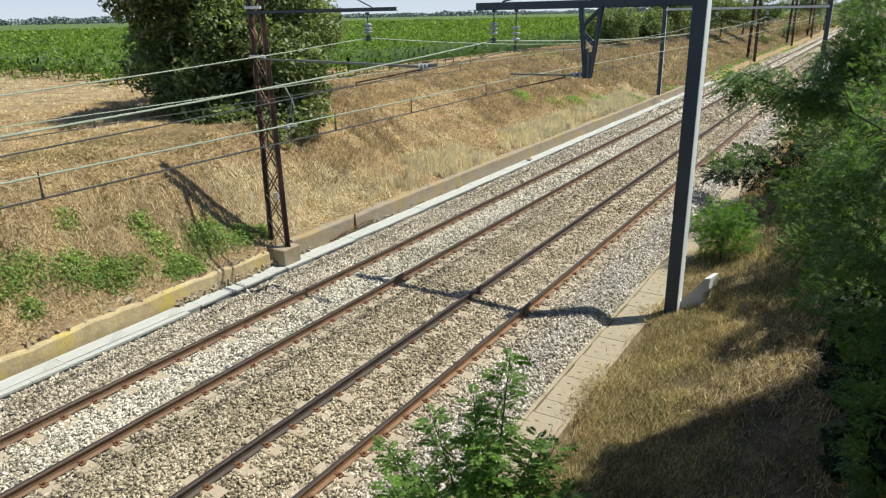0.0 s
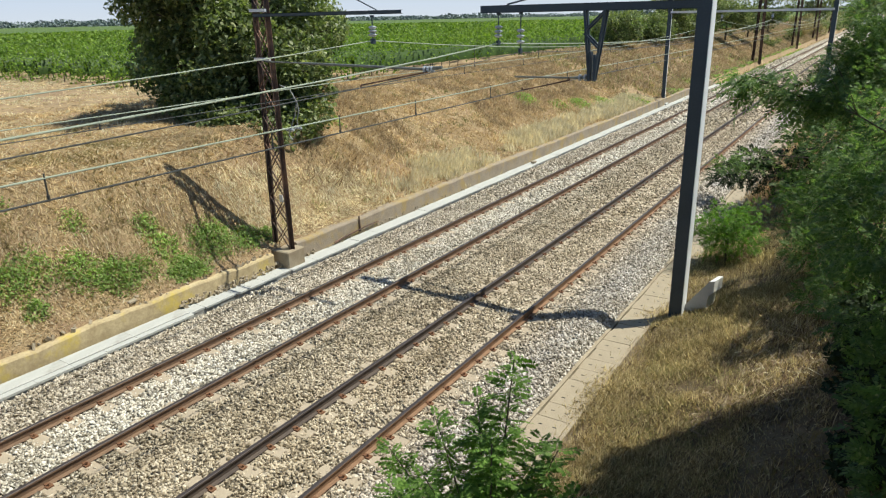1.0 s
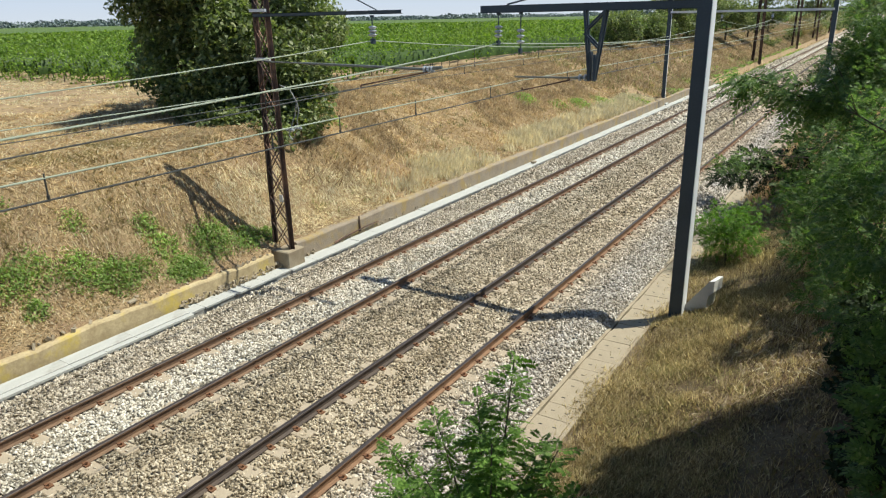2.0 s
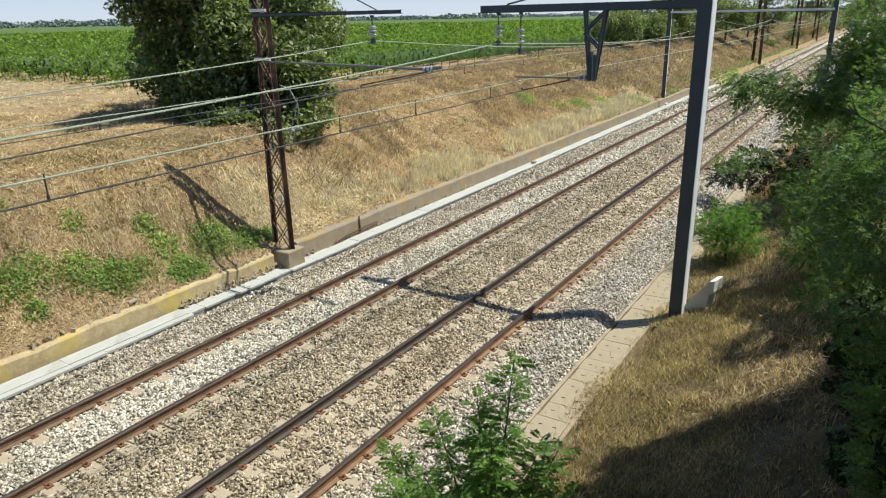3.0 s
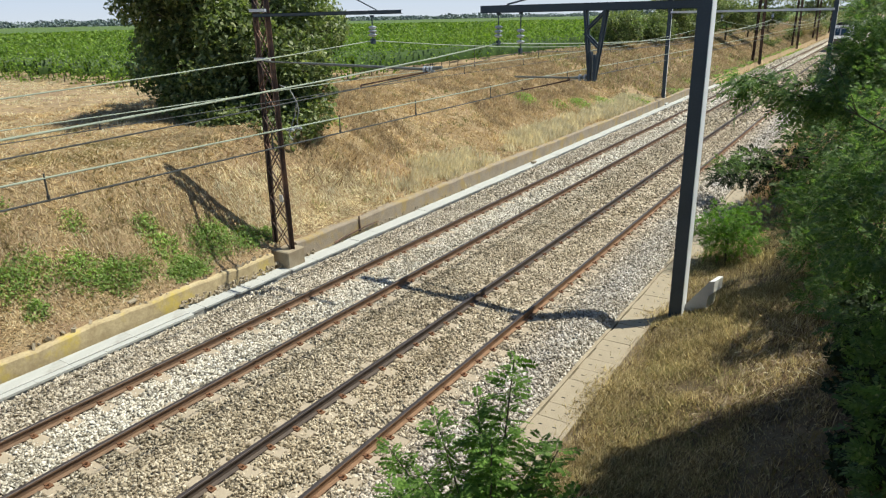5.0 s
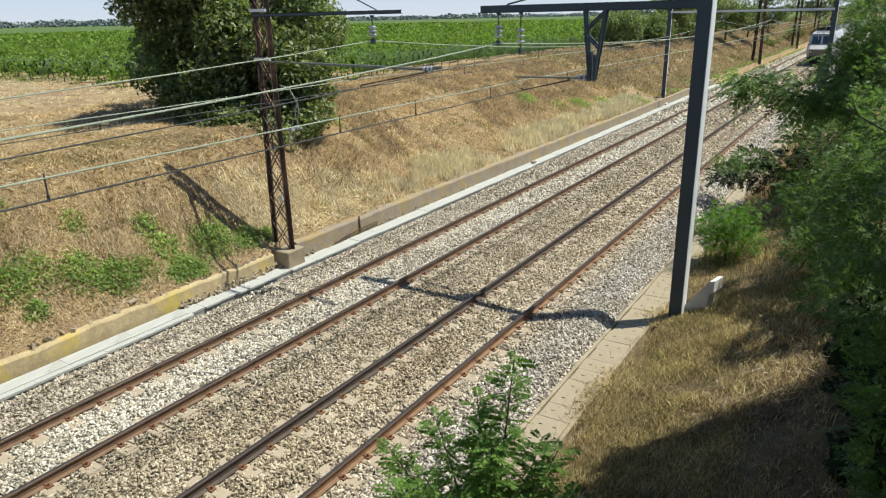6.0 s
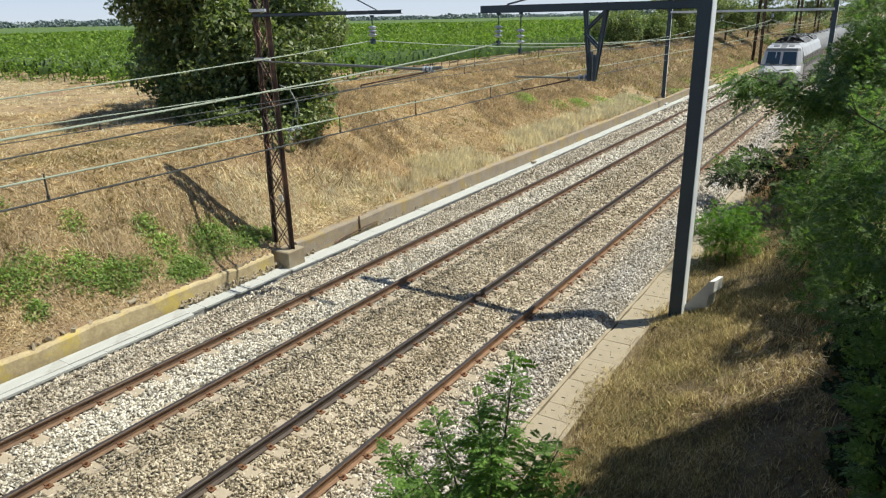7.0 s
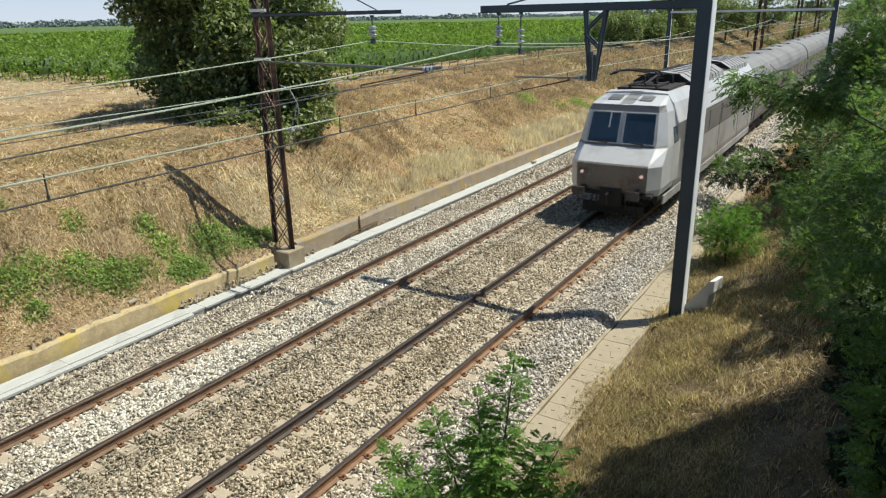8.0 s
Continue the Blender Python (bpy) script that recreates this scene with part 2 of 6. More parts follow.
ROOF_GREY = surface("roof_paint", (0.165, 0.165, 0.162), (0.225, 0.225, 0.22), 0.7, 16.0, 0.7, 0.0, 0.05, 0.004, stain=(0.14, 0.132, 0.12))
SCREEN = glass_material("windscreen_glass", (0.032, 0.062, 0.095))
LAMP_GLOW = glow_material("headlight_glow", (1.0, 0.55, 0.42), 0.3)
LOCO_BAND = surface("dark_band_paint", (0.125, 0.112, 0.10), (0.20, 0.182, 0.162), 2.0, 25.0, 0.5, 0.1, 0.05, 0.002, stain=(0.105, 0.072, 0.055))
LOCO_SIDE = surface("dusty_silver_paint", (0.25, 0.245, 0.24), (0.35, 0.345, 0.335), 1.2, 20.0, 0.5, 0.1, 0.05, 0.002, stain=(0.20, 0.19, 0.178), stretch=(1, 2.5, 0.4))
COACH_SIDE = surface("grimy_coach_paint", (0.14, 0.142, 0.135), (0.225, 0.225, 0.215), 1.0, 20.0, 0.5, 0.1, 0.05, 0.002, stain=(0.105, 0.10, 0.09), stretch=(1, 2.0, 0.4))

# ---- mesh helpers ----
rng = np.random.default_rng(7)


def block(bm, x0, x1, y0, y1, z0, z1, turn=None):
    """Adds a box to bm, turned by the matrix turn where given."""
    v = [bm.verts.new((x, y, z)) for x in (x0, x1) for y in (y0, y1) for z in (z0, z1)]
    for f in ((0, 1, 3, 2), (4, 6, 7, 5), (0, 4, 5, 1), (2, 3, 7, 6), (0, 2, 6, 4), (1, 5, 7, 3)):
        bm.faces.new([v[i] for i in f])
    if turn:
        bmesh.ops.transform(bm, matrix=turn, verts=v)
    return v


def bevelled(bm, width=0.01):
    bmesh.ops.bevel(bm, geom=bm.edges[:], offset=width, segments=1, affect="EDGES")
    return bm


def tube(bm, a, b, r0, r1=None, n=8):
    """A round bar from a to b."""
    a, b = Vector(a), Vector(b)
    r1 = r0 if r1 is None else r1
    way = (b - a).normalized()
    side = way.orthogonal().normalized()
    up = way.cross(side)
    ring = [[bm.verts.new(p + (side * math.cos(i * math.tau / n) + up * math.sin(i * math.tau / n)) * r) for i in range(n)] for p, r in ((a, r0), (b, r1))]
    for i in range(n):
        bm.faces.new((ring[0][i], ring[0][(i + 1) % n], ring[1][(i + 1) % n], ring[1][i]))
    bm.faces.new(ring[0][::-1])
    bm.faces.new(ring[1])


def bar(bm, a, b, w, h):
    """A flat bar of w by h from a to b."""
    a, b = Vector(a), Vector(b)
    m = Matrix.Translation((a + b) / 2) @ (b - a).to_track_quat("Z", "Y").to_matrix().to_4x4()
    n = (b - a).length / 2
    block(bm, -w / 2, w / 2, -h / 2, h / 2, -n, n, m)


def part(name, bm, material, parent=None, label="", smooth=False):
    """Links bm as one mesh object under parent; material may be a list of slots."""
    bmesh.ops.recalc_face_normals(bm, faces=bm.faces)
    me = bpy.data.meshes.new(name)
    bm.to_mesh(me)
    bm.free()
    for m in material if isinstance(material, (list, tuple)) else (material,):
        me.materials.append(m)
    if smooth:
        me.shade_smooth()
    ob = new(name, me)
    ob.parent = parent
    return tagged(ob, label)


def array_mesh(name, V, F, material, smooth=False):
    """A mesh from arrays of corners and of faces of one size."""
    me = bpy.data.meshes.new(name)
    k = F.shape[1]
    me.vertices.add(len(V))
    me.vertices.foreach_set("co", np.ascontiguousarray(V, dtype=np.float32).ravel())
    me.loops.add(F.size)
    me.loops.foreach_set("vertex_index", np.ascontiguousarray(F, dtype=np.int32).ravel())
    me.polygons.add(len(F))
    me.polygons.foreach_set("loop_start", np.arange(0, F.size, k, dtype=np.int32))
    me.update(calc_edges=True)
    me.validate()
    me.materials.append(material)
    if smooth:
        me.shade_smooth()
    return new(name, me)


def anchor(name, m, label, category, group="", kind=""):
    ob = new(name)
    ob.empty_display_size = 0.3
    ob.matrix_basis = m
    return tagged(ob, label, category, group, kind)


def step(t):
    t = np.clip(t, 0, 1)
    return t * t * (3 - 2 * t)


def ripple(x, y, s, seed=0):
    """Smooth random height field, 0 to 1, with lumps of size s."""
    x, y = np.asarray(x, float) / s, np.asarray(y, float) / s
    i, j = np.floor(x), np.floor(y)
    u, v = step(x - i), step(y - j)

    def cell(a, b):
        h = np.sin(a * 127.1 + b * 311.7 + seed * 74.7) * 43758.5453
        return h - np.floor(h)
    return (cell(i, j) * (1 - u) + cell(i + 1, j) * u) * (1 - v) + (cell(i, j + 1) * (1 - u) + cell(i + 1, j + 1) * u) * v


# ---- the ground ----
TRACKS = (-10.463, -6.78)
RAILS = (-11.216, -9.711, -7.539, -6.034)
FIELD = 3.1


def ground_height(x, y):
    x, y = np.asarray(x, float), np.asarray(y, float)
    wide = 3.0 + 6.0 * step((y - 13) / 16)
    d = -13.92 - x
    left = 0.2 + (FIELD - 0.2) * step(d / wide)
    left = left + (0.22 * (ripple(x, y, 1.7, 1) - 0.5) + 0.10 * (ripple(x, y, 0.5, 2) - 0.5)) * np.clip(d / 0.8, 0, 1) * np.clip(1.6 - d / 20, 0.3, 1)
    e = x + 3.64
    right = -0.47 + 4.6 * step(e / 11.3) ** 0.8 + (0.25 * (ripple(x, y, 1.6, 3) - 0.5) + 0.12 * (ripple(x, y, 0.45, 4) - 0.5)) * np.clip(e / 0.8, 0, 1)
    z = np.where(d > 0, left, np.where(e > 0, right, -0.75))
    return z


def build_ground():
    xs = np.concatenate([-np.geomspace(3000, 40, 26), np.arange(-39, -26, 1.0), np.arange(-26, -13.92, 0.28), [-13.92, -13.9, -13.5, -8, -4.0, -3.655, -3.64, -3.5, -3.3],
                         np.arange(-3.1, 9, 0.25), np.geomspace(9.5, 3000, 24)])
    ys = np.concatenate([-np.geomspace(3000, 12, 16), np.arange(-10, 0, 1.5), np.arange(0, 36, 0.28), np.arange(36, 80, 0.8), np.geomspace(82, 3500, 50)])
    X, Y = np.meshgrid(xs, ys)
    Z = ground_height(X, Y)
    n, m = len(xs), len(ys)
    idx = np.arange(n * m).reshape(m, n)
    F = np.stack([idx[:-1, :-1], idx[:-1, 1:], idx[1:, 1:], idx[1:, :-1]], -1).reshape(-1, 4)
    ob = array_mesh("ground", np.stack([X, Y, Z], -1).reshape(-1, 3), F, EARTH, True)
    tagged(ob, "dry sun-baked earth of banks and fields", "ground", kind="structure")


build_ground()


def build_ballast():
    prof = [(-13.05, -0.75), (-13.05, -0.36), (-12.6, -0.24), (-12.1, -0.205), (-4.95, -0.205), (-4.7, -0.26), (-4.42, -0.55), (-4.42, -0.75)]
    ys = np.concatenate([np.arange(-30, 60, 1.0), np.geomspace(60, 900, 40)])
    V = np.array([(x, y, z) for y in ys for x, z in prof])
    n = len(prof)
    F = np.array([(k * n + i, k * n + i + 1, (k + 1) * n + i + 1, (k + 1) * n + i) for k in range(len(ys) - 1) for i in range(n - 1)])
    ob = array_mesh("ballast_bed", V, F[:, ::-1], BALLAST)
    tagged(ob, "bed of crushed grey stone under both tracks", "ballast", kind="structure")


build_ballast()


def stones(name, count, x0, x1, y0, y1, size, label):
    """Loose crushed stones, each a rough lump, kept off rails and sleeper tops."""
    P = rng.uniform((x0, y0), (x1, y1), (count, 2))
    keep = np.ones(count, bool)
    for r in RAILS:
        keep &= np.abs(P[:, 0] - r) > 0.10
    for c in TRACKS:
        on = (np.abs(np.abs(P[:, 0] - c) - 0.75) < 0.40) & (np.abs((P[:, 1] - 6.454 + 0.3) % 0.6 - 0.3) < 0.14)
        keep &= ~(on & (rng.random(count) > 0.34))
    P = P[keep]
    n = len(P)
    base = np.interp(P[:, 0], [-13.05, -12.6, -12.1, -4.95, -4.7, -4.42], [-0.36, -0.24, -0.205, -0.205, -0.26, -0.55])
    z = base + rng.uniform(-0.005, 0.035, n) + 0.03 * (ripple(P[:, 0], P[:, 1], 0.5, 9) - 0.4)
    shard = np.array([(1.2, 0, 0), (-1.2, 0, 0), (0, 1.2, 0), (0, -1.2, 0), (0, 0, 1.2), (0, 0, -1.2)], float)
    s = rng.uniform(0.7, 1.3, (n, 1, 3)) * np.array((1.45, 0.85, 0.62)) * size * rng.uniform(0.6, 1.25, (n, 1, 1))
    L = shard[None] * s + rng.normal(0, 0.34, (n, 6, 3)) * s
    q = rng.normal(size=(n, 4))
    q /= np.linalg.norm(q, axis=1, keepdims=True)
    w, a, b, c = q.T
    R = np.stack([1 - 2 * (b * b + c * c), 2 * (a * b - w * c), 2 * (a * c + w * b), 2 * (a * b + w * c), 1 - 2 * (a * a + c * c), 2 * (b * c - w * a),
                  2 * (a * c - w * b), 2 * (b * c + w * a), 1 - 2 * (a * a + b * b)], -1).reshape(n, 3, 3)
    V = np.einsum("nij,nkj->nki", R, L)
    V += np.stack([P[:, 0], P[:, 1], z], -1)[:, None]
    tri = np.array(((0, 2, 4), (2, 1, 4), (1, 3, 4), (3, 0, 4), (2, 0, 5), (1, 2, 5), (3, 1, 5), (0, 3, 5)))
    F = (tri[None] + (np.arange(n) * 6)[:, None, None]).reshape(-1, 3)
    tagged(array_mesh(name, V.reshape(-1, 3), F, STONE), label, "ballast", kind="stuff")


stones("ballast_stones", 112000, -13.02, -4.45, 3.0, 22.0, 0.027, "loose crushed grey and white track stones")
stones("ballast_stones", 36000, -13.02, -4.45, 22.0, 44.0, 0.040, "loose crushed grey stones further along the track")
stones("ballast_stones", 26000, -13.02, -4.45, 44.0, 120.0, 0.08, "crushed grey stones far along the track")

# ---- unseen road bridge behind the viewpoint, added to block sky light ----


def build_unseen_bridge():
    """A plain concrete overbridge, assumed and out of view: deck, parapet and two abutments."""
    top = anchor("bridge", Matrix.Identity(4), "plain weathered concrete road bridge, unseen and added to block sky light", "bridge", kind="structure")
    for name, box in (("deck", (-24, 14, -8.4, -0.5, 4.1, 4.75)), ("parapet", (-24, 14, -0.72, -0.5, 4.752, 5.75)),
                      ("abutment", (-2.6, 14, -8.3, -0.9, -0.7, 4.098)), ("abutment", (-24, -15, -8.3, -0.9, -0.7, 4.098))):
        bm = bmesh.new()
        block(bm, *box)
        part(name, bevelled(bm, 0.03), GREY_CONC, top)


build_unseen_bridge()

# ---- tracks ----


def build_rail(x, worn, steel):
    half = [(0.075, -0.172), (0.075, -0.162), (0.012, -0.145), (0.009, -0.05), (0.034, -0.036), (0.036, -0.008), (0.028, 0.0)]
    top = anchor("rail", Matrix.Identity(4), worn, "rail", "rails of the two tracks")
    lower, upper = half[:4], half[3:]
    for name, piece, slots in (("web_and_foot", lower, (steel,)), ("rail_head", upper, (steel, HEAD_WORN))):
        prof = piece + [(-a, z) for a, z in reversed(piece)]
        bm = bmesh.new()
        rings = [[bm.verts.new((x + a, y, z)) for a, z in prof] for y in (-30, 10, 50, 120, 300, 900)]
        n = len(prof)
        for r, s in zip(rings, rings[1:]):
            for i in range(n):
                f = bm.faces.new((r[i], r[(i + 1) % n], s[(i + 1) % n], s[i]))
                f.material_index = 1 if len(slots) > 1 and i in (2, 3, 4) else 0
        part(name, bm, slots, top)
    return top


for x, steel, text in zip(RAILS, (RUST, RUST, DARK_RAIL, ORANGE_RAIL), ("rust-brown steel rail with a dull head", "rust-brown steel rail with a dull head", "dark steel rail with a worn running head", "orange-brown rusty steel rail with a worn head")):
    build_rail(x, text, steel)


def build_sleeper():
    top = anchor("sleeper", Matrix.Identity(4), "sandy concrete twin-block sleeper half sunk in stones", "sleeper", "sleepers under the rails")
    for side in (-1, 1):
        bm = bmesh.new()
        block(bm, side * 0.753 - 0.40, side * 0.753 + 0.40, -0.135, 0.135, -0.36, -0.174)
        bevelled(bm, 0.015)
        b = part("block", bm, SLEEPER, top)
        for e in (-1, 1):
            bm = bmesh.new()
            x = side * 0.753 + e * 0.10
            block(bm, x - 0.045, x + 0.045, -0.05, 0.05, -0.176, -0.150)
            tube(bm, (x, 0, -0.16), (x, 0, -0.105), 0.016, 0.016, 6)
            block(bm, x - e * 0.06 - 0.03, x - e * 0.06 + 0.03, -0.035, 0.035, -0.150, -0.136)
            part("rail_clip", bm, CLIP, b, "rusty bolted rail clip")
    bm = bmesh.new()
    bar(bm, (-0.36, 0, -0.29), (0.36, 0, -0.29), 0.05, 0.08)
    part("tie_bar", bm, CLIP, top)
    return top


first = build_sleeper()
first.matrix_basis = pose(TRACKS[0], 6.454 - 3.0, 0)
for c in TRACKS:
    for k in range(-5, 64):
        if not (c == TRACKS[0] and k == -5):
            copy_thing(first, pose(c, 6.454 + 0.6 * k, 0))
far_bm = bmesh.new()
for c in TRACKS:
    for k in range(64, 260):
        for side in (-1, 1):
            x, y = c + side * 0.753, 6.454 + 0.6 * k
            block(far_bm, x - 0.4, x + 0.4, y - 0.135, y + 0.135, -0.3, -0.174)
tagged(part("far_sleepers", far_bm, SLEEPER), "sandy concrete sleepers far along the line", "sleeper", kind="stuff")

# ---- cable troughs and low wall ----


def slab_mesh(w, l, h):
    bm = bmesh.new()
    block(bm, -w / 2, w / 2, 0.0015, l - 0.0015, -h, 0)
    bevelled(bm, 0.004)
    return bm


def trough(name, material, x0, x1, z, y0, y1, length, wobble, label, slots):
    """A run of lid slabs over a buried channel."""
    base = bmesh.new()
    block(base, x0 + 0.03, x1 - 0.03, y0, y1, z - 0.4, z - 0.065)
    run = part(name, base, material)
    tagged(run, label, "cable trough", kind="structure")
    shared = None
    y = y0
    while y < y1 - 0.01:
        if shared is None:
            bm = slab_mesh(x1 - x0, length, 0.06)
            if slots:
                for sx in (-0.13, 0.13):
                    for v in block(bm, sx - 0.035, sx + 0.035, length / 2 - 0.012, length / 2 + 0.012, -0.01, 0.0025):
                        for f in v.link_faces:
                            f.material_index = 1
            ob = part("lid_slab", bm, (material, LOCO_DARK), run)
            shared = ob.data
        else:
            ob = new("lid_slab", shared)
            ob.parent = run
        ob.matrix_basis = pose((x0 + x1) / 2 + random.uniform(-1, 1) * wobble, y, z + random.uniform(-0.3, 0.6) * wobble, random.uniform(-1, 1) * wobble * 15, random.uniform(-1, 1) * wobble * 30, random.uniform(-1, 1) * wobble * 20)
        y += length
    return run


trough("cable_trough_left", WHITE_CONC, -13.64, -13.255, -0.24, 2.0, 9.5, 1.5, 0.006, "bleached concrete cable trough beside the far track", False)
trough("cable_trough_lip", WHITE_CONC, -13.245, -13.09, -0.252, 2.0, 9.3, 0.75, 0.006, "bleached concrete edge slabs of the cable trough", False)
trough("cable_trough_mid", WHITE_CONC, -13.74, -13.30, -0.31, 9.5, 13.0, 0.5, 0.02, "broken bleached concrete trough lids beside the mast", False)
trough("cable_trough_far", WHITE_CONC, -13.72, -13.22, -0.30, 13.0, 73.0, 1.0, 0.014, "bleached concrete cable trough beside the far track", False)
trough("cable_trough_right", SAND_CONC, -4.36, -3.74, -0.50, 4.0, 60.0, 0.5, 0.014, "sandy concrete cable trough with slotted lids", True)
for x0, x1 in ((-4.46, -4.38), (-3.73, -3.66)):
    bm = bmesh.new()
    ys = np.arange(4.0, 60.2, 0.4)
    rim = []
    for y in ys:
        j, h = 0.025 * (float(ripple(y, x0, 0.6, 15)) - 0.5), 0.04 * (float(ripple(y, x0, 0.8, 16)) - 0.5)
        rim.append([bm.verts.new(v) for v in ((x0 + j, y, -0.8), (x0 + j, y, -0.49 + h), (x1 + j, y, -0.49 + h), (x1 + j, y, -0.8))])
    for a, b in zip(rim, rim[1:]):
        for i in range(3):
            bm.faces.new((a[i], a[i + 1], b[i + 1], b[i]))
    tagged(part("trough_rim", bm, SAND_CONC), "worn sandy concrete rim of the cable trough", "trough rim", kind="structure")


def build_wall(name, y0, y1, x0, x1, top, material, label, rough=1.0):
    """Low retaining wall with a chipped, uneven top."""
    ys = np.arange(y0, y1 + 0.01, 0.35)
    bm = bmesh.new()
    rings = []
    for y in ys:
        h = top + rough * 0.10 * (float(ripple(y, 3.0, 0.9, 5)) - 0.5) + rough * 0.09 * (float(ripple(y, 7.0, 0.3, 6)) - 0.5)
        j = 0.03 * (float(ripple(y, 11.0, 0.5, 8)) - 0.5)
        rings.append([bm.verts.new(v) for v in ((x0, y, -0.7), (x0, y, h - 0.02), (x0 + 0.06, y, h), (x1 - 0.03 + j, y, h - 0.01), (x1 + j, y, h - 0.05), (x1 + 0.02, y, -0.7))])
    for r, s in zip(rings, rings[1:]):
        for i in range(5):
            bm.faces.new((r[i], r[i + 1], s[i + 1], s[i]))
    bm.faces.new(rings[0])
    bm.faces.new(rings[-1][::-1])
    tagged(part(name, bm, material), label, "wall", kind="structure")


build_wall("wall_low_near", 2.0, 12.95, -13.99, -13.78, 0.13, LICHEN_CONC, "low lichen-stained concrete wall along the bank")
build_wall("wall_low_far", 13.75, 72.0, -14.1, -13.74, 0.22, GREY_CONC, "low weathered concrete wall along the bank", 0.35)

# ---- overhead line ----


def insulator(name, top, length, discs, parent, n=10):
    """A rod with ceramic discs, hanging from top."""
    top = Vector(top)
    bm = bmesh.new()
    tube(bm, top, top - Vector((0, 0, length)), 0.014)
    tube(bm, top + Vector((0, 0, 0.01)), top - Vector((0, 0, 0.04)), 0.05, 0.05, n)
    rod = part(name, bm, BLUE_STEEL, parent, "hanging insulator string")
    for k in range(discs):
        bm = bmesh.new()
        p = top - Vector((0, 0, length * (0.45 + 0.16 * k)))
        tube(bm, p, p - Vector((0, 0, 0.03)), 0.05, 0.105, 12)
        tube(bm, p - Vector((0, 0, 0.03)), p - Vector((0, 0, 0.075)), 0.105, 0.06, 12)
        part("insulator_disc", bm, CERAMIC, rod, "glazed ceramic disc", smooth=False)
    bm = bmesh.new()
    block(bm, top.x - 0.03, top.x + 0.03, top.y - 0.07, top.y + 0.07, top.z - length - 0.12, top.z - length)
    part("wire_clamp", bevelled(bm, 0.01), BLUE_STEEL, rod)
    return rod


def channel(bm, x, y0, y1, z, depth=0.16, x1=0):
    """A pair-of-flanges beam along x."""
    block(bm, x, x1, y0, y0 + 0.012, z - depth / 2, z + depth / 2)
    block(bm, x, x1, y0, y1, z + depth / 2 - 0.012, z + depth / 2)
    block(bm, x, x1, y0, y1, z - depth / 2, z - depth / 2 + 0.012)


def h_mast(x, y, z0, z1, w, d, parent, edge=0.10):
    """A wide-flange steel post; flanges face along x."""
    m = BLUE_STEEL
    bm = bmesh.new()
    block(bm, x - w / 2 + 0.016, x + w / 2 - 0.016, y - 0.008, y + 0.008, z0, z1)
    block(bm, x - w / 2, x - w / 2 + 0.016, y - d / 2, y + d / 2, z0, z1)
    shaft = part("shaft", bm, m, parent)
    # flange coloured near white, as if the sun caught this side
    bm = bmesh.new()
    block(bm, x + w / 2 - 0.016, x + w / 2, y - d / 2 - 0.02, y + d / 2 + edge, z0, z1)
    part("flange", bm, SUNLIT_ZINC, parent, "galvanised flange with sunlight painted into its colour")
    bm = bmesh.new()
    block(bm, x - w / 2 + 0.016, x + w / 2 - 0.016, y - d / 2, y - d / 2 + 0.014, z0, z1)
    part("cover_plate", bm, m, parent)
    return shaft


def drop_bracket(parent, x0, x1, y, z0, z1):
    """Triangulated hanger below a beam."""
    bm = bmesh.new()
    mid = (x0 + x1) / 2 - 0.03
    for dy in (-0.09, 0.09):
        bar(bm, (x0, y + dy, z1), (mid - 0.05, y + dy * 0.6, z0), 0.06, 0.05)
        bar(bm, (x1, y + dy, z1), (mid + 0.07, y + dy * 0.6, z0), 0.06, 0.05)
        bar(bm, (x0 + 0.02, y + dy, z1 - 0.45), (x1 - 0.04, y + dy, z1 - 0.05), 0.05, 0.04)
        bar(bm, (x0 + 0.02, y + dy, z1 - 0.5), (x1 - 0.12, y + dy, z1 - 0.82), 0.05, 0.04)
    block(bm, mid - 0.08, mid - 0.02, y - 0.08, y + 0.08, z0 - 0.02, z0 + 0.62)
    block(bm, mid + 0.04, mid + 0.09, y - 0.08, y + 0.08, z0 - 0.02, z0 + 0.55)
    part("drop_bracket", bm, BLUE_STEEL, parent, "triangulated steel hanger")


